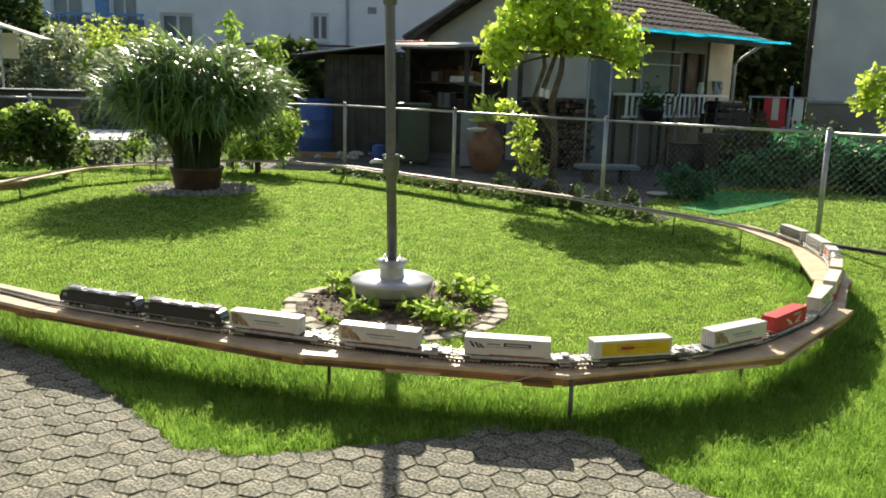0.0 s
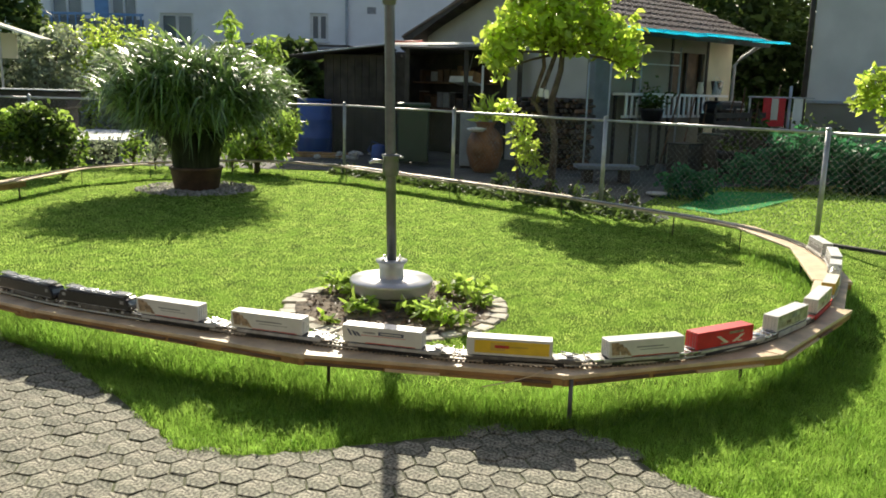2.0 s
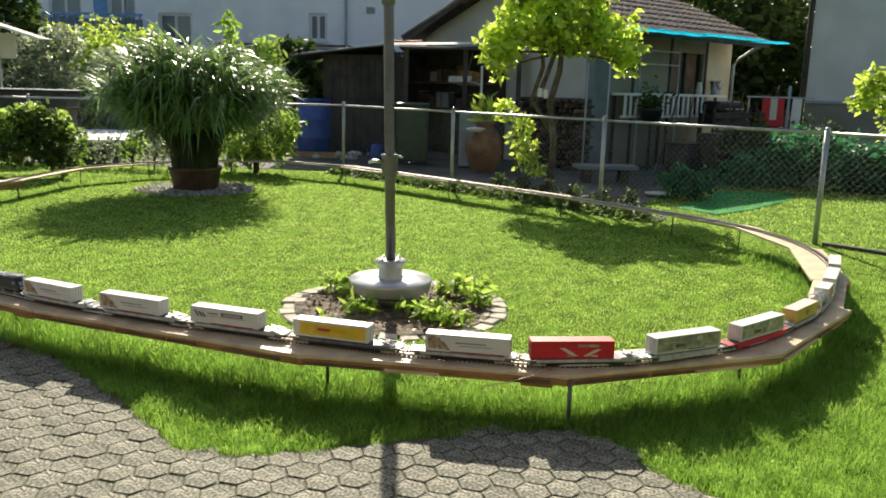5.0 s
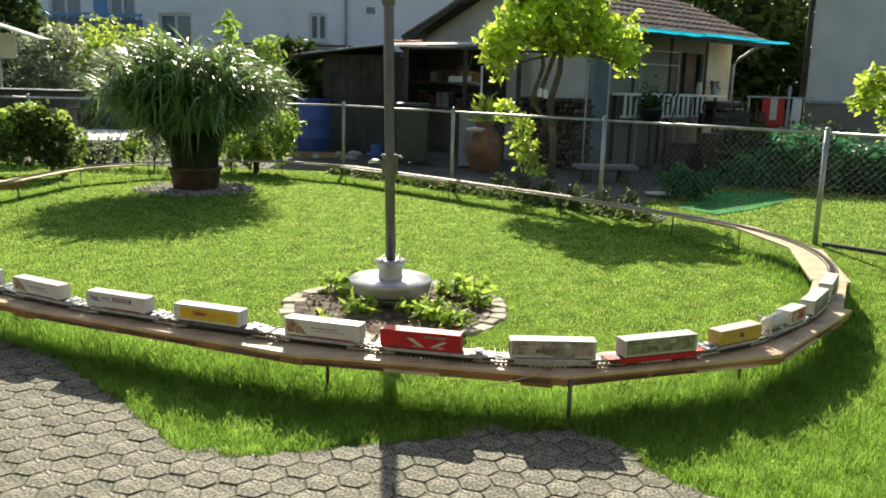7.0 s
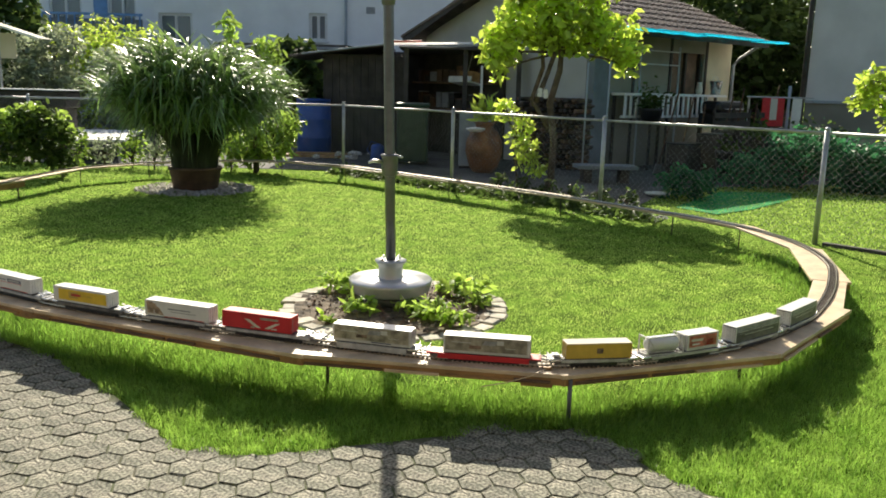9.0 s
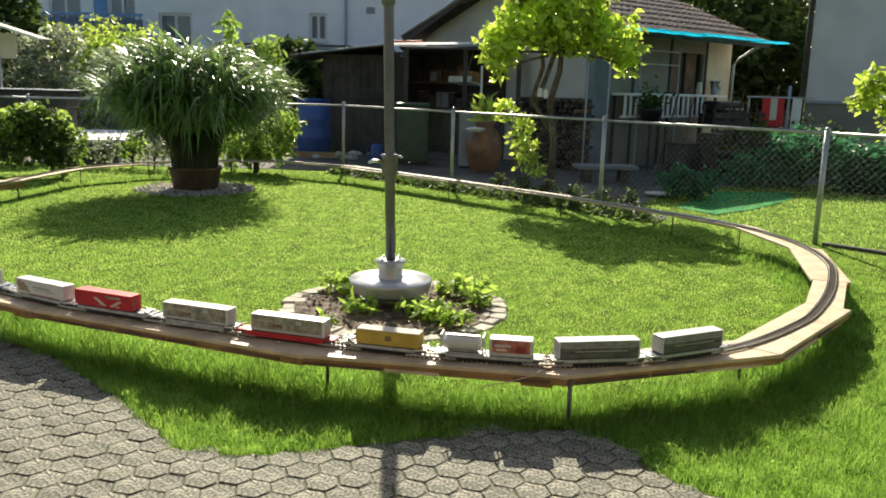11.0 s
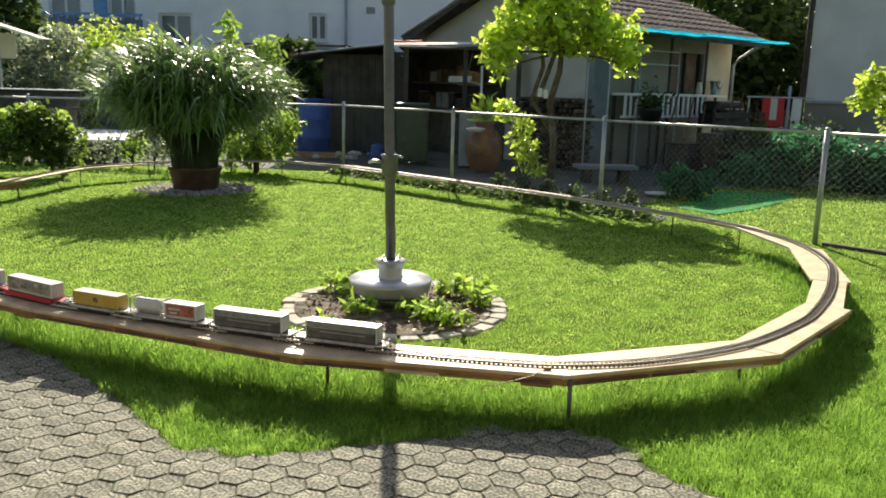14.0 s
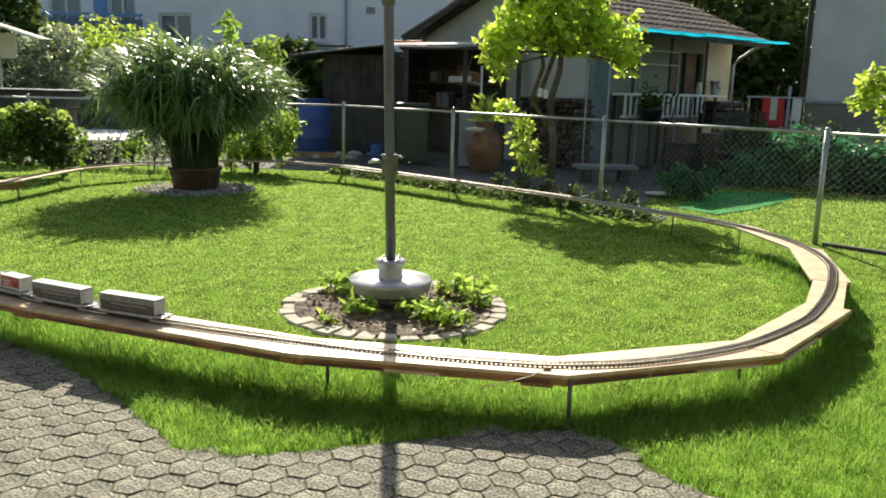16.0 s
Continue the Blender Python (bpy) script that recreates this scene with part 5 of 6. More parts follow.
    for x, z in ((-0.4, 2.40), (-0.1, 2.31)):
        part("post", tube([(x, 0.1, 0), (x, 0.1, z)], 0.022, 8), "galv", t)
    part("side_panel", box(-0.6, 0.1, 0.3, 0.33, 1.75, 2.2, 0.006), "yellowwall", t, "yellowish side cloth")
    t = thing("garden_table", "low table with a bright white top behind the fence", "table", pose(-6.3, 14.0, 0, 0, 0, 14))
    part("tabletop", box(-0.7, 0.75, 0, 3.0, 0.36, 0.40, 0.008), "whitepaint", t)
    for x in (-0.6, 0.65):
        for y in (0.1, 2.9):
            part("leg", box(x - 0.03, x + 0.03, y - 0.03, y + 0.03, 0, 0.358), "galv", t)
    t = thing("garden_bench", "dark covered garden bench behind the fence", "bench", pose(-7.4, 14.6, 0))
    part("seat", box(-0.8, 0.8, -0.3, 0.3, 0.9, 1.2, 0.04), "darkwood", t)
    part("cover", box(-0.8, 0.85, -0.34, 0.34, 1.202, 1.22, 0.006), "greycab", t, "pale cover")
    for x in (-0.7, 0.7):
        part("leg", box(x - 0.04, x + 0.04, -0.25, 0.25, 0, 0.898), "darkwood", t)
    t = thing("plank", "reddish plank lying on the yard floor", "plank", pose(-2.6, 16.2, 0.006, 0, 0, -8))
    part("board", box(-0.7, 0.6, -0.12, 0.12, 0, 0.05, 0.006), "fascia", t)
    part("board", box(-0.4, 0.8, -0.1, 0.1, 0.052, 0.09, 0.006, m=pose(0, 0.1, 0, 0, 0, 7)), "fascia", t)
    t = thing("kerb", "low dark concrete kerb along the lawn under the fence", "kerb", kind="structure")
    for a, b in (((3.74, 7.93), (5.5, 6.09)), ((5.5, 6.09), (7.3, 4.21))):
        d = Vector(b) - Vector(a)
        part("kerbstone", box(0.02, d.length - 0.02, -0.035, 0.035, -0.05, 0.035, 0.008, m=pose(a[0], a[1], 0, 0, 0, math.degrees(math.atan2(d.y, d.x)))), "yard", t)


build_yard_things()
# ---- the train ----
RAIL_TOP = BOARD_Z + 0.0140


SPEEDS = ((0, 0.293), (2, 0.250), (4, 0.2605), (6, 0.3266), (8, 0.3948), (10, 0.450), (12, 0.5435), (14, 0.573), (16, 0.627))


def travelled(t):
    """Metres that the train has gone by t seconds, from its speed every two seconds."""
    way = 0.0
    for (t0, v0), (t1, v1) in zip(SPEEDS, SPEEDS[1:]):
        if t > t0:
            u = min(t, t1) - t0
            way += u * (v0 + (v1 - v0) * u / (t1 - t0) / 2)
    return way + float(np.interp(t, (0, 3.5, 7, 9, 11.5, 12.5, 14, 16), (-0.0105, -0.004, 0.0025, 0.006, 0.0155, 0.0095, -0.0085, -0.019)))


def ride(s0, half, t, z):
    """The pose of a vehicle whose middle stood at s0, its bogies half apart, at t seconds."""
    s = 9.4 + 1.018 * (s0 - travelled(t) - 9.4)
    s -= float(np.interp(s, (7.4, 8.2, 8.8, 9.4, 10.0, 10.6, 11.4), (0.0014, 0.0135, 0.0165, -0.007, -0.0115, 0.006, 0.0)))
    f, r = at(s - half), at(s + half)
    d = f - r
    c = (f + r) / 2
    return pose(c[0], c[1], z, 0, 0, math.degrees(math.atan2(d[1], d[0])))


RIDERS = []


def vehicle(name, label, category, s0, s1, z=RAIL_TOP, group=""):
    t = thing(name, label, category, group=group)
    RIDERS.append((t, (s0 + s1) / 2, (s1 - s0) * 0.34, z))
    return t


def bogie(parent, x, r=0.0155, base=0.03):
    b = part("bogie", box(x - base - 0.018, x + base + 0.018, -0.032, 0.032, 0.010, 0.0185, 0.002), "under", parent)
    for s in (-1, 1):
        part("side_frame", box(x - base - 0.014, x + base + 0.014, s * 0.032 - 0.003, s * 0.032 + 0.003, 0.004, 0.0165, 0.002), "under", b)
        for dx in (-base, base):
            part("wheel", lathe([(r + 0.0015, -0.003), (r, -0.001), (r, 0.003)], 16, m=pose(x + dx, s * 0.0235, r, 90 * s)), "wheel", b, "", True)


def buffers(parent, x, sgn):
    for s in (-1, 1):
        part("buffer", lathe([(0.003, 0), (0.003, 0.009), (0.008, 0.010), (0.0075, 0.013)], 10, m=pose(x, s * 0.027, 0.0235, 0, 90 * sgn)), "chrome", parent)


def locomotive(s0, s1):
    n = s1 - s0
    h = n / 2
    t = vehicle("locomotive", "black electric model locomotive with grey roof gear on the track", "locomotive", s0, s1, group="pair of locomotives")
    # body with sloped cab ends
    bm = bmesh.new()
    prof = [(-h + 0.012, 0.038), (h - 0.012, 0.038), (h - 0.008, 0.062), (h - 0.028, 0.106), (h - 0.045, 0.112), (-h + 0.045, 0.112), (-h + 0.028, 0.106), (-h + 0.008, 0.062)]
    va = [bm.verts.new((x, -0.047, z)) for x, z in prof]
    vb = [bm.verts.new((x, 0.047, z)) for x, z in prof]
    bm.faces.new(va)
    bm.faces.new(vb)
    for k in range(8):
        bm.faces.new((va[k], va[(k + 1) % 8], vb[(k + 1) % 8], vb[k]))
    bmesh.ops.recalc_face_normals(bm, faces=bm.faces)
    bmesh.ops.bevel(bm, geom=list(bm.edges), offset=0.004, segments=2, affect="EDGES")
    body = part("body", bm, "black", t, "glossy black locomotive body")
    part("roof", box(-h + 0.06, h - 0.06, -0.033, 0.033, 0.1125, 0.120, 0.003), "roofgrey", t, "grey roof hatches")
    for k in range(4):
        x = -h + 0.12 + k * (n - 0.24) / 3
        part("roof_hatch", box(x - 0.03, x + 0.03, -0.026, 0.026, 0.1205, 0.127, 0.002), "chrome", t)
    for x in (-h + 0.085, h - 0.085):
        pg = part("pantograph", box(x - 0.04, x + 0.04, -0.028, 0.028, 0.1275, 0.130, 0.001), "roofgrey", t, "folded pantograph")
        for y in (-0.022, 0.022):
            part("arm", tube([(x - 0.038, y, 0.133), (x + 0.036, y * 0.7, 0.137)], 0.0018, 6), "chrome", pg)
        part("contact_strip", tube([(x + 0.034, -0.034, 0.139), (x + 0.034, 0.034, 0.139)], 0.002, 6), "roofgrey", pg)
        for y in (-0.02, 0.0, 0.02):
            part("insulator", lathe([(0.004, 0), (0.005, 0.004), (0.003, 0.009)], 8, m=pose(x - 0.055, y, 0.1205)), "under", pg)
    for s in (-1, 1):
        part("cab_window", box(-0.001, 0.001, -0.036, 0.036, -0.013, 0.013, m=pose(s * (h - 0.0165), 0, 0.084, 0, -s * 24)), "pane", t, "dark cab windscreen")
        for y in (-0.03, 0.03):
            part("headlight", lathe([(0.005, 0), (0.0045, 0.002)], 10, m=pose(s * (h - 0.0085), y, 0.055, 0, 90 * s)), "chrome", t)
        part("cab_side_window", box(s * (h - 0.055) - 0.012, s * (h - 0.055) + 0.012, -0.0482, -0.0472, 0.076, 0.096), "greyprint", t)
        part("cab_side_window", box(s * (h - 0.055) - 0.012, s * (h - 0.055) + 0.012, 0.0472, 0.0482, 0.076, 0.096), "greyprint", t)
        part("pilot", box(s * (h - 0.03) - 0.02, s * (h - 0.03) + 0.02, -0.042, 0.042, 0.010, 0.027, 0.003), "under", t)
        part("sign_plate", box(s * (h - 0.13) - 0.02, s * (h - 0.13) + 0.02, -0.0482, -0.0472, 0.066, 0.074), "greyprint", t, "small pale lettering bar")
        bogie(t, s * n * 0.29, 0.0175, 0.042)
        for y in (-1, 1):
            for dx in (-0.05, 0.0, 0.05):
                part("spring_box", box(s * n * 0.29 + dx - 0.008, s * n * 0.29 + dx + 0.008, y * 0.0405 - 0.004, y * 0.0405 + 0.004, 0.015, 0.030, 0.002), "chassis" if dx else "under", t)
        buffers(t, s * (h - 0.013), s)
    for s in (-1, 1):
        part("sill", box(-h + 0.03, h - 0.03, s * 0.0478 - 0.0006, s * 0.0478 + 0.0006, 0.041, 0.045), "roofgrey", t, "thin grey sill stripe")
    part("transformer", box(-0.09, 0.09, -0.038, 0.038, 0.010, 0.0375, 0.004), "under", t)
    for o in t.children_recursive:
        o.data.transform(Matrix.Diagonal((1, 0.9, 0.84, 1)))


def wagon(s0, s1, sill="chassis", label="grey low container wagon with exposed couplings", deck=(), low=0.012):
    """A container wagon: side sills, end platforms and two bogies. Local +x points forward."""
    n = s1 - s0
    h = n / 2
    t = vehicle("wagon", label, "wagon", s0, s1, group="wagons of the train")
    for s in (-1, 1):
        part("side_sill", box(-h + 0.055, h - 0.055, s * 0.040 - 0.004, s * 0.040 + 0.004, low, 0.0265, 0.0015), sill, t)
        part("end_platform", box(s * (h - 0.034) - 0.03, s * (h - 0.034) + 0.03, -0.040, 0.040, 0.020, 0.027, 0.002), "chrome" if sill != "cred" else "cred", t, "bright end platform")
        part("headstock", box(s * (h - 0.006) - 0.003, s * (h - 0.006) + 0.003, -0.041, 0.041, 0.016, 0.0195, 0.001), "under", t)
        part("hand_wheel", lathe([(0.010, -0.0015), (0.010, 0.0015)], 12, m=pose(s * (h - 0.055), -0.046, 0.014, 90)), "chrome", t)
        part("handrail", tube([(s * (h - 0.01), -0.037, 0.027), (s * (h - 0.01), -0.037, 0.042), (s * (h - 0.01), 0.037, 0.042), (s * (h - 0.01), 0.037, 0.027)], 0.0016, 6), "chrome", t)
        buffers(t, s * (h - 0.003), s)
        part("coupling_hook", box(s * (h + 0.004) - 0.01, s * (h + 0.004) + 0.01, -0.004, 0.004, 0.014, 0.022, 0.001), "under", t)
        bogie(t, s * (h - 0.062), 0.0105, 0.024)
        part("step", box(s * (h - 0.02) - 0.012, s * (h - 0.02) + 0.012, -0.048, -0.042, 0.004, 0.007), "chrome", t)
    # black strips added to hide sunlit dots and keep the underside in shade
    for s in (-1, 1):
        part("brake_gear", box(-h + 0.10, h - 0.10, s * 0.031 - 0.002, s * 0.031 + 0.002, -0.0075, 0.008), "black", t, "black strip added under the sill to keep it dark there")
    part("floor_pan", box(-h + 0.05, h - 0.05, -0.0355, 0.0355, 0.0262, 0.0277), "under", t, "dark steel floor")
    part("centre_beam", box(-h + 0.06, h - 0.06, -0.015, 0.015, 0.014, 0.025, 0.002), "under", t)
    for k in range(5):
        x = -h + 0.09 + k * (n - 0.18) / 4
        part("cross_beam", box(x - 0.006, x + 0.006, -0.036, 0.036, 0.019, 0.026), "under", t)
    for a, b in deck:
        # hitch and folded gear on an empty stretch of deck: distances from the wagon's rear end
        x0, x1 = -h + a, -h + b
        part("deck_plate", box(x0, x1, -0.038, 0.038, 0.0272, 0.031, 0.001), "chassis", t)
        part("hitch", box((x0 + x1) / 2 - 0.016, (x0 + x1) / 2 + 0.016, -0.02, 0.02, 0.0315, 0.044, 0.004), "chrome", t, "bright folded trailer hitch")
        for y in (-0.03, 0.03):
            part("strut", tube([(x0 + 0.005, y, 0.032), (x1 - 0.01, y * 0.6, 0.046)], 0.003, 6), "chrome", t)
        for s in (-1, 1):
            part("hazard_plate", box(x0 + 0.004, x0 + 0.018, s * 0.03 - 0.008, s * 0.03 + 0.008, 0.0312, 0.033), "cwhite", t)
    return t


def container(s0, s1, side, roof="cwhite", label="", base=0.030, height=0.080, name="container", prints=()):
    """A box container. prints: (from, to, low, high, material) as fractions of the side's length and height, from the front end."""
    n = s1 - s0
    h = n / 2
    t = vehicle(name, label, "container", s0, s1, RAIL_TOP + base, "containers on the train")
    body = part("body", box(-h, h, -0.040, 0.040, 0, height - 0.0045, 0.002), side, t)
    part("roof", box(-h - 0.0005, h + 0.0005, -0.0405, 0.0405, height - 0.004, height, 0.0015), roof, t)
    for s in (-1, 1):
        for y in (-0.040, 0.040):
            part("corner_post", box(s * (h - 0.003) - 0.0035, s * (h - 0.003) + 0.0035, y - 0.0012, y + 0.0012, 0.001, height - 0.0045), roof if side not in ("cred", "colive") else side, t)
        part("door", box(s * (h + 0.0008) - 0.0008, s * (h + 0.0008) + 0.0008, -0.036, -0.001, 0.004, height - 0.008), side if side != "cdark" else "cgrey", t)
        part("door", box(s * (h + 0.0008) - 0.0008, s * (h + 0.0008) + 0.0008, 0.001, 0.036, 0.004, height - 0.008), side if side != "cdark" else "cgrey", t)
        for y in (-0.026, -0.01, 0.01, 0.026):
            part("lock_rod", tube([(s * (h + 0.0022), y, 0.005), (s * (h + 0.0022), y, height - 0.009)], 0.0009, 5), "greyprint", t)
    for i, (a, b, lo, hi, m, *lean) in enumerate(prints):
        for y in (-1, 1):
            k = lean[0] if lean else 0.0
            bm = bmesh.new()
            xa, xb = h - a * n, h - b * n
            za, zb = lo * height, hi * height
            o = 0.0404 + 0.0004 * (i % 3)
            q = [(xa, za), (xb, za), (xb - k * n, zb), (xa - k * n, zb)]
            fr = [bm.verts.new((x, y * o, z)) for x, z in q]
            bk = [bm.verts.new((x, y * (0.0395), z)) for x, z in q]
            bm.faces.new(fr)
            for c in range(4):
                bm.faces.new((fr[c], fr[(c + 1) % 4], bk[(c + 1) % 4], bk[c]))
            bmesh.ops.recalc_face_normals(bm, faces=bm.faces)
            part("print", bm, m, body)
    for o in t.children_recursive:
        o.data.transform(Matrix.Diagonal((1, 0.92, 1, 1)))
    return t


def tank(s0, s1):
    n = s1 - s0
    h = n / 2
    t = vehicle("tank_container", "silver tank container in an open frame on a wagon", "tank container", s0, s1, RAIL_TOP + 0.029, "containers on the train")
    r = 0.032
    part("tank", lathe([(0.01, -h + 0.012), (r * 0.75, -h + 0.016), (r, -h + 0.028), (r, h - 0.028), (r * 0.75, h - 0.016), (0.01, h - 0.012)], 24, m=pose(0, 0, 0.042, 0, 90)), "cwhite", t, "pale silver tank", True)
    part("walkway", box(-h + 0.02, h - 0.02, -0.012, 0.012, 0.0745, 0.077), "chrome", t)
    for s in (-1, 1):
        x = s * (h - 0.003)
        for y in (-0.037, 0.037):
            part("frame_post", box(x - 0.003, x + 0.003, y - 0.003, y + 0.003, 0, 0.082), "cgrey", t)
        for z in (0.002, 0.08):
            part("frame_bar", box(x - 0.003, x + 0.003, -0.034, 0.034, z - 0.002, z + 0.003), "cgrey", t)
        for y in (-0.037, 0.037):
            part("brace", tube([(x, y, 0.08), (s * (h - 0.04), y * 0.8, 0.03)], 0.0018, 5), "cgrey", t)
    for y in (-0.037, 0.037):
        part("long_rail", box(-h + 0.006, h - 0.006, y - 0.002, y + 0.002, 0, 0.004), "cgrey", t)
    part("saddle", box(-h + 0.03, h - 0.03, -0.02, 0.02, 0.004, 0.014), "chassis", t)


def build_train():
    locomotive(7.225, 7.762)
    locomotive(7.768, 8.272)
    sails = [(0.04, 0.14, 0.18, 0.90, "sail", -0.02), (0.16, 0.23, 0.16, 0.80, "sail", -0.06), (0.25, 0.30, 0.10, 0.60, "sail", -0.08), (0.03, 0.26, 0.10, 0.19, "parasol")]
    words = [(0.36, 0.72, 0.52, 0.60, "greyprint"), (0.40, 0.80, 0.38, 0.42, "greyprint"), (0.3, 0.93, 0.02, 0.07, "printred")]
    w1 = "white container with brown sail print and grey lettering on a wagon"
    wagon(8.282, 8.835, deck=((0.035, 0.125),))
    container(8.308, 8.678, "cwhite", label=w1, prints=sails + words)
    wagon(8.841, 9.397, deck=((0.035, 0.125),))
    container(8.865, 9.246, "cwhite", label=w1, prints=sails + words[:2] + words[2:])
    wagon(9.403, 9.957, deck=((0.035, 0.115),))
    container(9.434, 9.813, "cwhite", label="white container with navy sign and red stripe on a wagon",
              prints=[(0.10, 0.13, 0.42, 0.78, "navy", -0.05), (0.16, 0.19, 0.4, 0.72, "navy", -0.05), (0.21, 0.24, 0.4, 0.66, "navy", -0.05), (0.26, 0.42, 0.60, 0.70, "greyprint"),
                      (0.46, 0.78, 0.55, 0.76, "navy"), (0.49, 0.75, 0.61, 0.70, "cgrey"), (0.24, 0.8, 0.47, 0.50, "printred"), (0.3, 0.93, 0.02, 0.07, "printred")])
    wagon(9.963, 10.525, "under", "dark grey low container wagon with bright couplings", deck=((0.03, 0.125),))
    container(9.993, 10.370, "cwhite", label="white container with a large yellow side panel on a wagon",
              prints=[(0.09, 0.97, 0.14, 0.86, "cyellow"), (0.28, 0.45, 0.3, 0.75, "colive"), (0.33, 0.5, 0.45, 0.62, "printred"), (0.5, 0.72, 0.5, 0.58, "colive")])
    wagon(10.531, 11.022, deck=())
    container(10.607, 10.988, "cwhite", label=w1, prints=sails + words)
    wagon(11.028, 11.590, deck=((0.035, 0.12),))
    container(11.062, 11.434, "cred", "cred", label="red container with crossed pale bar print on a wagon",
              prints=[(0.50, 0.57, 0.14, 0.62, "parasol", -0.17), (0.62, 0.69, 0.14, 0.54, "parasol", 0.16), (0.56, 0.82, 0.66, 0.8, "csilver"), (0.42, 0.48, 0.10, 0.2, "csilver"), (0.72, 0.80, 0.12, 0.2, "parasol")])
    silver = [(0.015, 0.97, 0.16, 0.95, "csilver"), (0.10, 0.32, 0.62, 0.66, "cgrey"), (0.45, 0.6, 0.55, 0.8, "greyprint", 0.03), (0.72, 0.84, 0.40, 0.45, "cgrey"), (0.3, 0.44, 0.3, 0.5, "print"), (0.62, 0.7, 0.6, 0.85, "cgrey")]
    wagon(11.597, 12.047, label="pale grey pocket wagon carrying a silver trailer", low=-0.001)
    container(11.633, 12.012, "cgrey", label="grey trailer with a silver printed side on a wagon", prints=silver + [(0.5, 0.75, 0.08, 0.14, "navy")])
    wagon(12.055, 12.575, "cred", "red painted low pocket wagon", low=0.002)
    container(12.135, 12.520, "cgrey", label="grey trailer with a silver printed side on a red wagon", prints=silver)
    wagon(12.583, 13.000, label="grey low container wagon with bright white end deck", deck=((0.345, 0.405),))
    container(12.662, 12.962, "colive", "parasol", label="ochre yellow container with a small dark emblem", height=0.070, prints=[(0.46, 0.56, 0.32, 0.66, "print")])
    wagon(13.008, 13.505, label="grey low wagon carrying a tank and a short container")
    tank(13.040, 13.236)
    container(13.256, 13.445, "cgrey", label="short white container with faded red side print", height=0.077, prints=[(0.06, 0.94, 0.2, 0.92, "fadedred"), (0.12, 0.5, 0.55, 0.7, "cgrey"), (0.16, 0.4, 0.32, 0.42, "cwhite"), (0.62, 0.85, 0.25, 0.6, "cred")])
    slats = [(0.015, 0.98, 0.66, 0.97, "greyprint"), (0.03, 0.975, 0.03, 0.28, "under"), (0.05, 0.96, 0.60, 0.635, "cgrey"), (0.05, 0.96, 0.48, 0.505, "greyprint"), (0.06, 0.95, 0.80, 0.83, "csilver"), (0.2, 0.85, 0.38, 0.415, "cgrey")]
    wagon(13.513, 13.965, "chassis", "dark low pocket wagon")
    container(13.542, 13.919, "cdark", "cwhite", label="dark slatted trailer with a white roof on a wagon", prints=slats)
    wagon(13.973, 14.435, "chassis", "dark low pocket wagon at the end of the train")
    container(14.032, 14.391, "cdark", "cwhite", label="dark slatted trailer with a white roof on a wagon", prints=slats)


build_train()
# ---- grass ----
def blades(n, area, height, width, material, name, label, keep):
    """n single bent blades over the area (x0, x1, y0, y1), nearest ground densest."""
    u, w = RNG.uniform(size=n), RNG.uniform(size=n)
    y = area[2] * (area[3] / area[2]) ** u
    x = area[0] + (area[1] - area[0]) * w
    k = keep(x, y)
    x, y = x[k], y[k]
    n = len(x)
    far = np.clip(y / 5.0, 0.7, 2.6)
    h = height * RNG.uniform(0.55, 1.3, n)
    wd = width * far * RNG.uniform(0.7, 1.3, n)
    a, b = RNG.uniform(0, 2 * math.pi, n), RNG.uniform(0, 2 * math.pi, n)
    clump = np.sin(x * 31 + 3 * np.sin(y * 17)) * np.sin(y * 37 + 2 * np.sin(x * 23))
    h = h * (1 + 0.3 * clump)
    lean = h * RNG.uniform(0.15, 0.95, n)
    dx, dy = np.cos(a) * wd / 2, np.sin(a) * wd / 2
    lx, ly = np.cos(b) * lean, np.sin(b) * lean
    z = np.zeros(n)
    v = np.stack([np.stack([x - dx, y - dy, z], 1), np.stack([x + dx, y + dy, z], 1),
                  np.stack([x + lx * 0.35 + dx * 0.8, y + ly * 0.35 + dy * 0.8, h * 0.6], 1), np.stack([x + lx * 0.35 - dx * 0.8, y + ly * 0.35 - dy * 0.8, h * 0.6], 1),
                  np.stack([x + lx + dx * 0.15, y + ly + dy * 0.15, h], 1), np.stack([x + lx - dx * 0.15, y + ly - dy * 0.15, h], 1)], 1).reshape(-1, 3)
    i = (np.arange(n) * 6)[:, None, None]
    q = (i + np.array([(0, 1, 2, 3), (3, 2, 4, 5)])[None]).reshape(-1, 4)
    o = fast(name, v, q, material, None, label, "stuff")
    return tagged(o, category="grass")


def near_line(x, y):
    """Distance to the railway, roughly."""
    pts = LINE[::12]
    d = np.full(len(x), 9.0)
    for p in pts:
        d = np.minimum(d, np.hypot(x - p[0], y - p[1]))
    return d


def lawn_here(x, y):
    k = in_garden(x, y) & ~on_pavement(x, y + 0.03 * np.sin(x * 23) + 0.03 * RNG.uniform(-1, 1, len(x)))
    k &= np.hypot(x - BED[0], y - BED[1]) > BED_R - 0.01
    k &= np.hypot(x - REED[0], y - REED[1]) > 0.62
    k &= np.abs(x) < 0.62 * y + 0.6
    return k


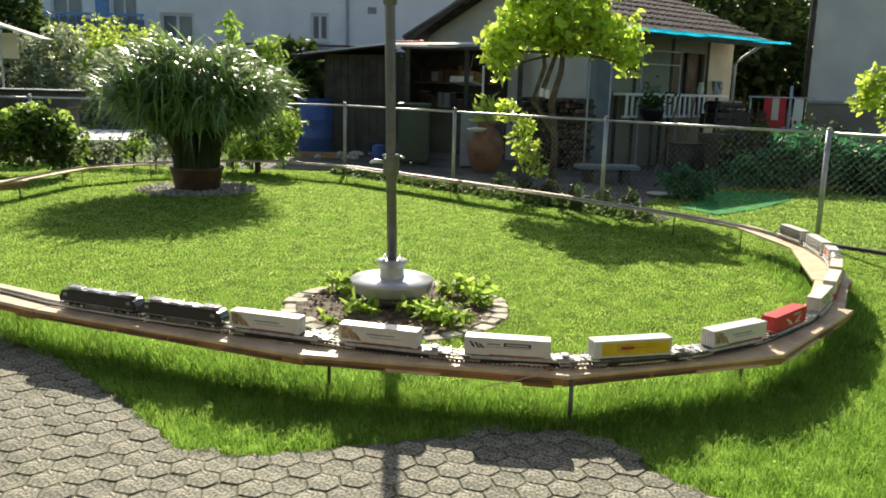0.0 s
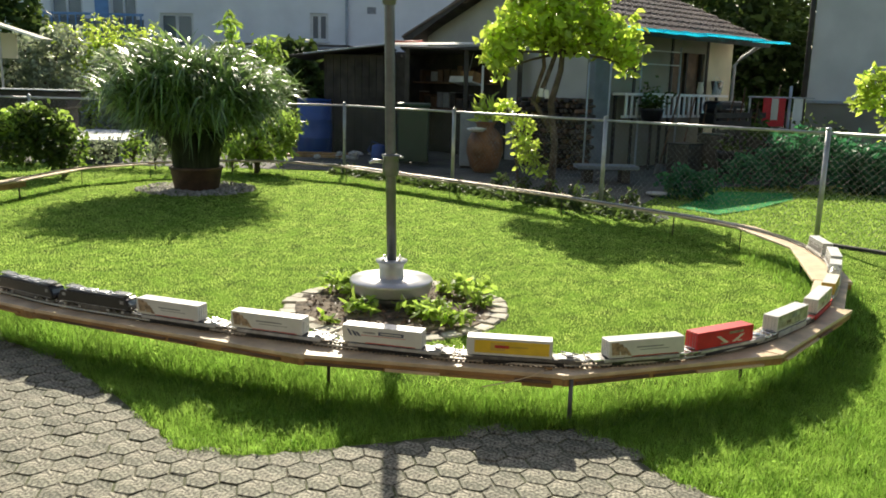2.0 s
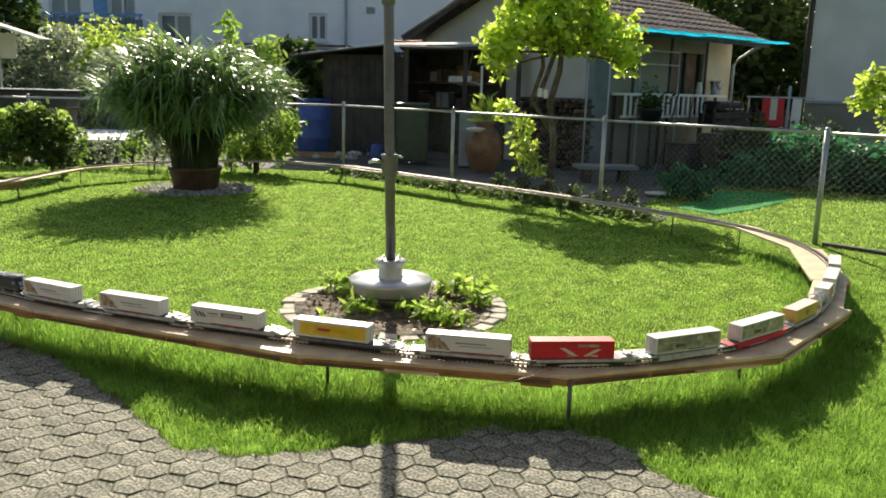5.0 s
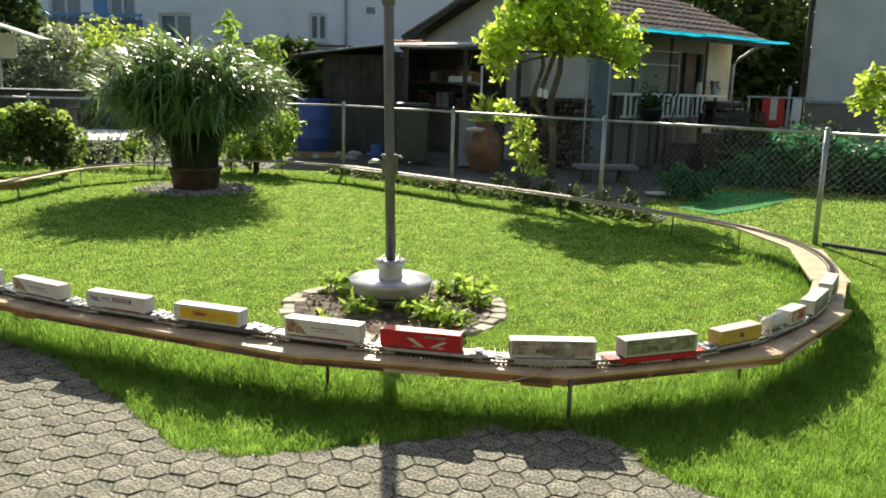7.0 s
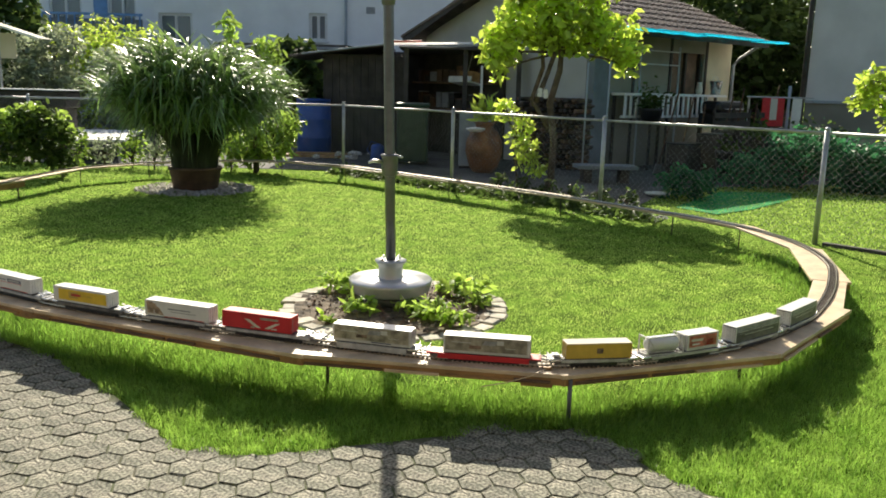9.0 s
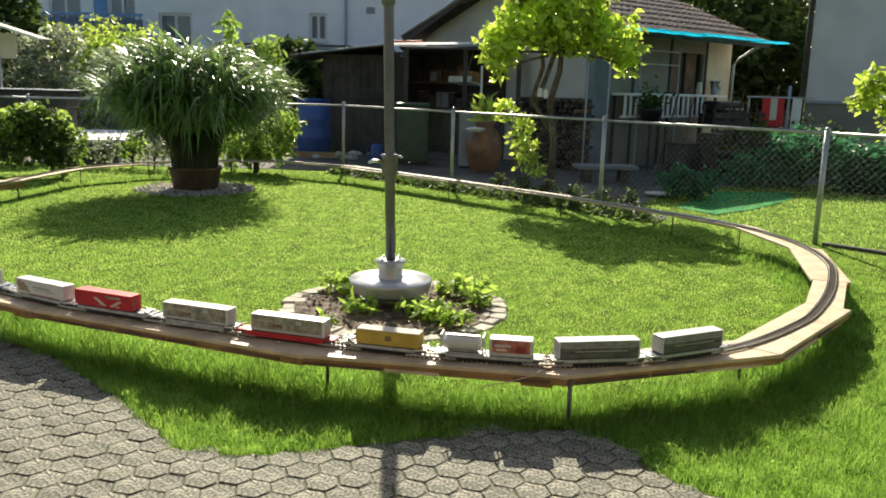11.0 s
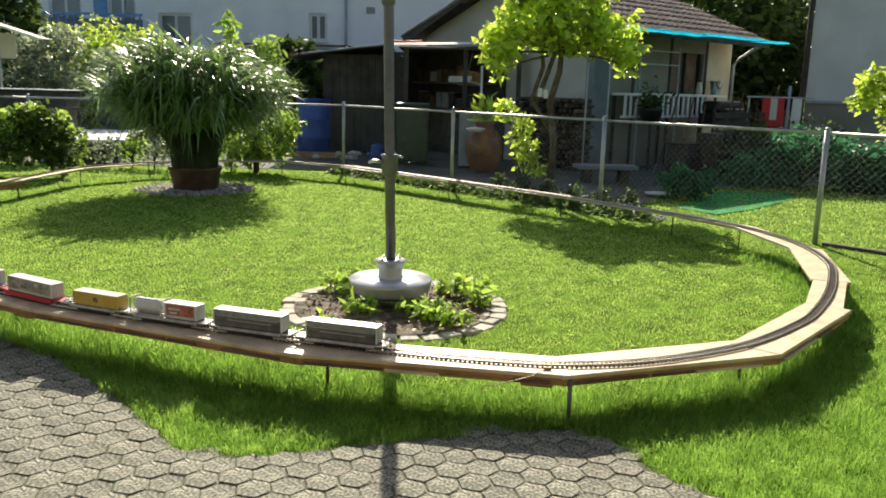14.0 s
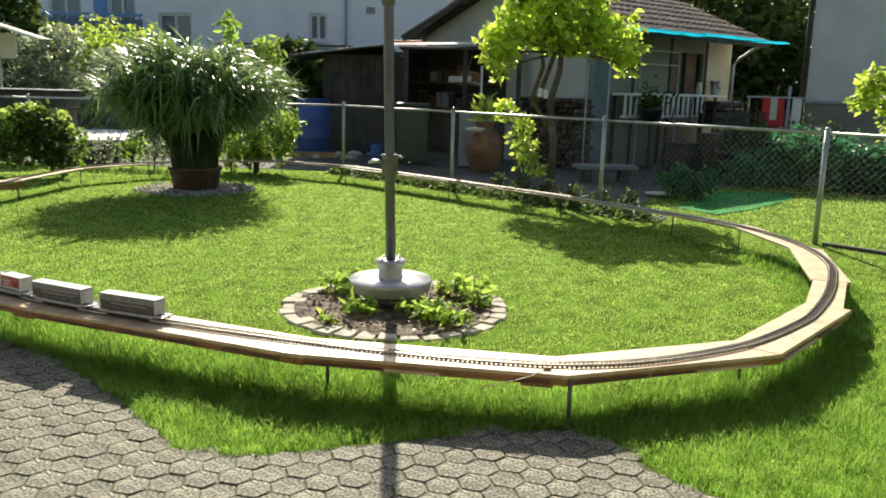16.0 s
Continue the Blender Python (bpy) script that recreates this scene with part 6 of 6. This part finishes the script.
blades(680000, (-8.5, 7.5, 2.4, 14.0), 0.0115, 0.0040, "grass", "lawn_grass", "short mown bright green lawn grass", lawn_here)
blades(110000, (-3.4, 3.6, 2.6, 7.2), 0.072, 0.0055, "tall", "tall_grass", "uncut taller grass along and under the railway boards",
       lambda x, y: lawn_here(x, y) & (near_line(x, y) < 0.17 + 0.05 * np.sin(x * 5 + y * 3)))
blades(110000, (-3.4, 3.6, 2.6, 7.2), 0.045, 0.005, "tall", "tall_grass", "half-high uncut grass beside the railway boards",
       lambda x, y: lawn_here(x, y) & (near_line(x, y) < 0.24 + 0.14 * RNG.uniform(size=len(x)) ** 2))
blades(210000, (-2.7, 3.4, 2.3, 4.9), 0.04, 0.0040, "edgegrass", "lawn_grass", "thick lawn edge growing over the pavers",
       lambda x, y: lawn_here(x, y) & (y < np.interp(x, [-2.7, -1.0, 0.8, 2.2, 3.4], [4.5, 3.7, 3.6, 4.3, 4.9])))
blades(60000, (-6.0, 4.5, 7.0, 13.4), 0.03, 0.0045, "tall", "tall_grass", "uncut taller grass along the far railway boards",
       lambda x, y: lawn_here(x, y) & (near_line(x, y) < 0.16 + 0.2 * RNG.uniform(size=len(x)) ** 2))
blades(80000, (2.0, 12.0, 6.0, 14.6), 0.02, 0.005, "grass", "lawn_grass", "neighbour's lawn grass behind the fence",
       lambda x, y: ~in_garden(x, y) & (x > np.interp(y, [7.9, 9.95, 10.6, 11.2, 12.4, 14.5], [2.0, 2.35, 2.6, 2.9, 3.4, 9])))


def build_weeds():
    """Small broad leaves of clover and weeds in the thick lawn edge by the pavers."""
    n = 26000
    x, y = RNG.uniform(-2.6, 3.0, n), RNG.uniform(2.2, 4.7, n)
    spot = np.sin(x * 9 + 2 * np.sin(y * 7)) * np.sin(y * 11 + 2 * np.sin(x * 5))
    k = lawn_here(x, y) & (spot > RNG.uniform(-0.3, 0.9, n)) & (y < np.interp(x, [-2.6, -1.0, 0.8, 3.0], [4.45, 3.5, 3.5, 4.3]))
    c = np.stack([x[k], y[k], RNG.uniform(0.012, 0.042, int(k.sum()))], 1)
    t = thing("lawn_weeds", "small broad weed leaves in the lawn edge", "grass", kind="stuff")
    leaves("clover", c, 0.010, "edgegrass", t, "", "stuff", droop=0.0, aspect=1.3)


build_weeds()
build_pavers()


def motions():
    for t, s0, half, z in RIDERS:
        walk(t, [(k * 0.25, ride(s0, half, k * 0.25, z)) for k in range(65)])


motions()
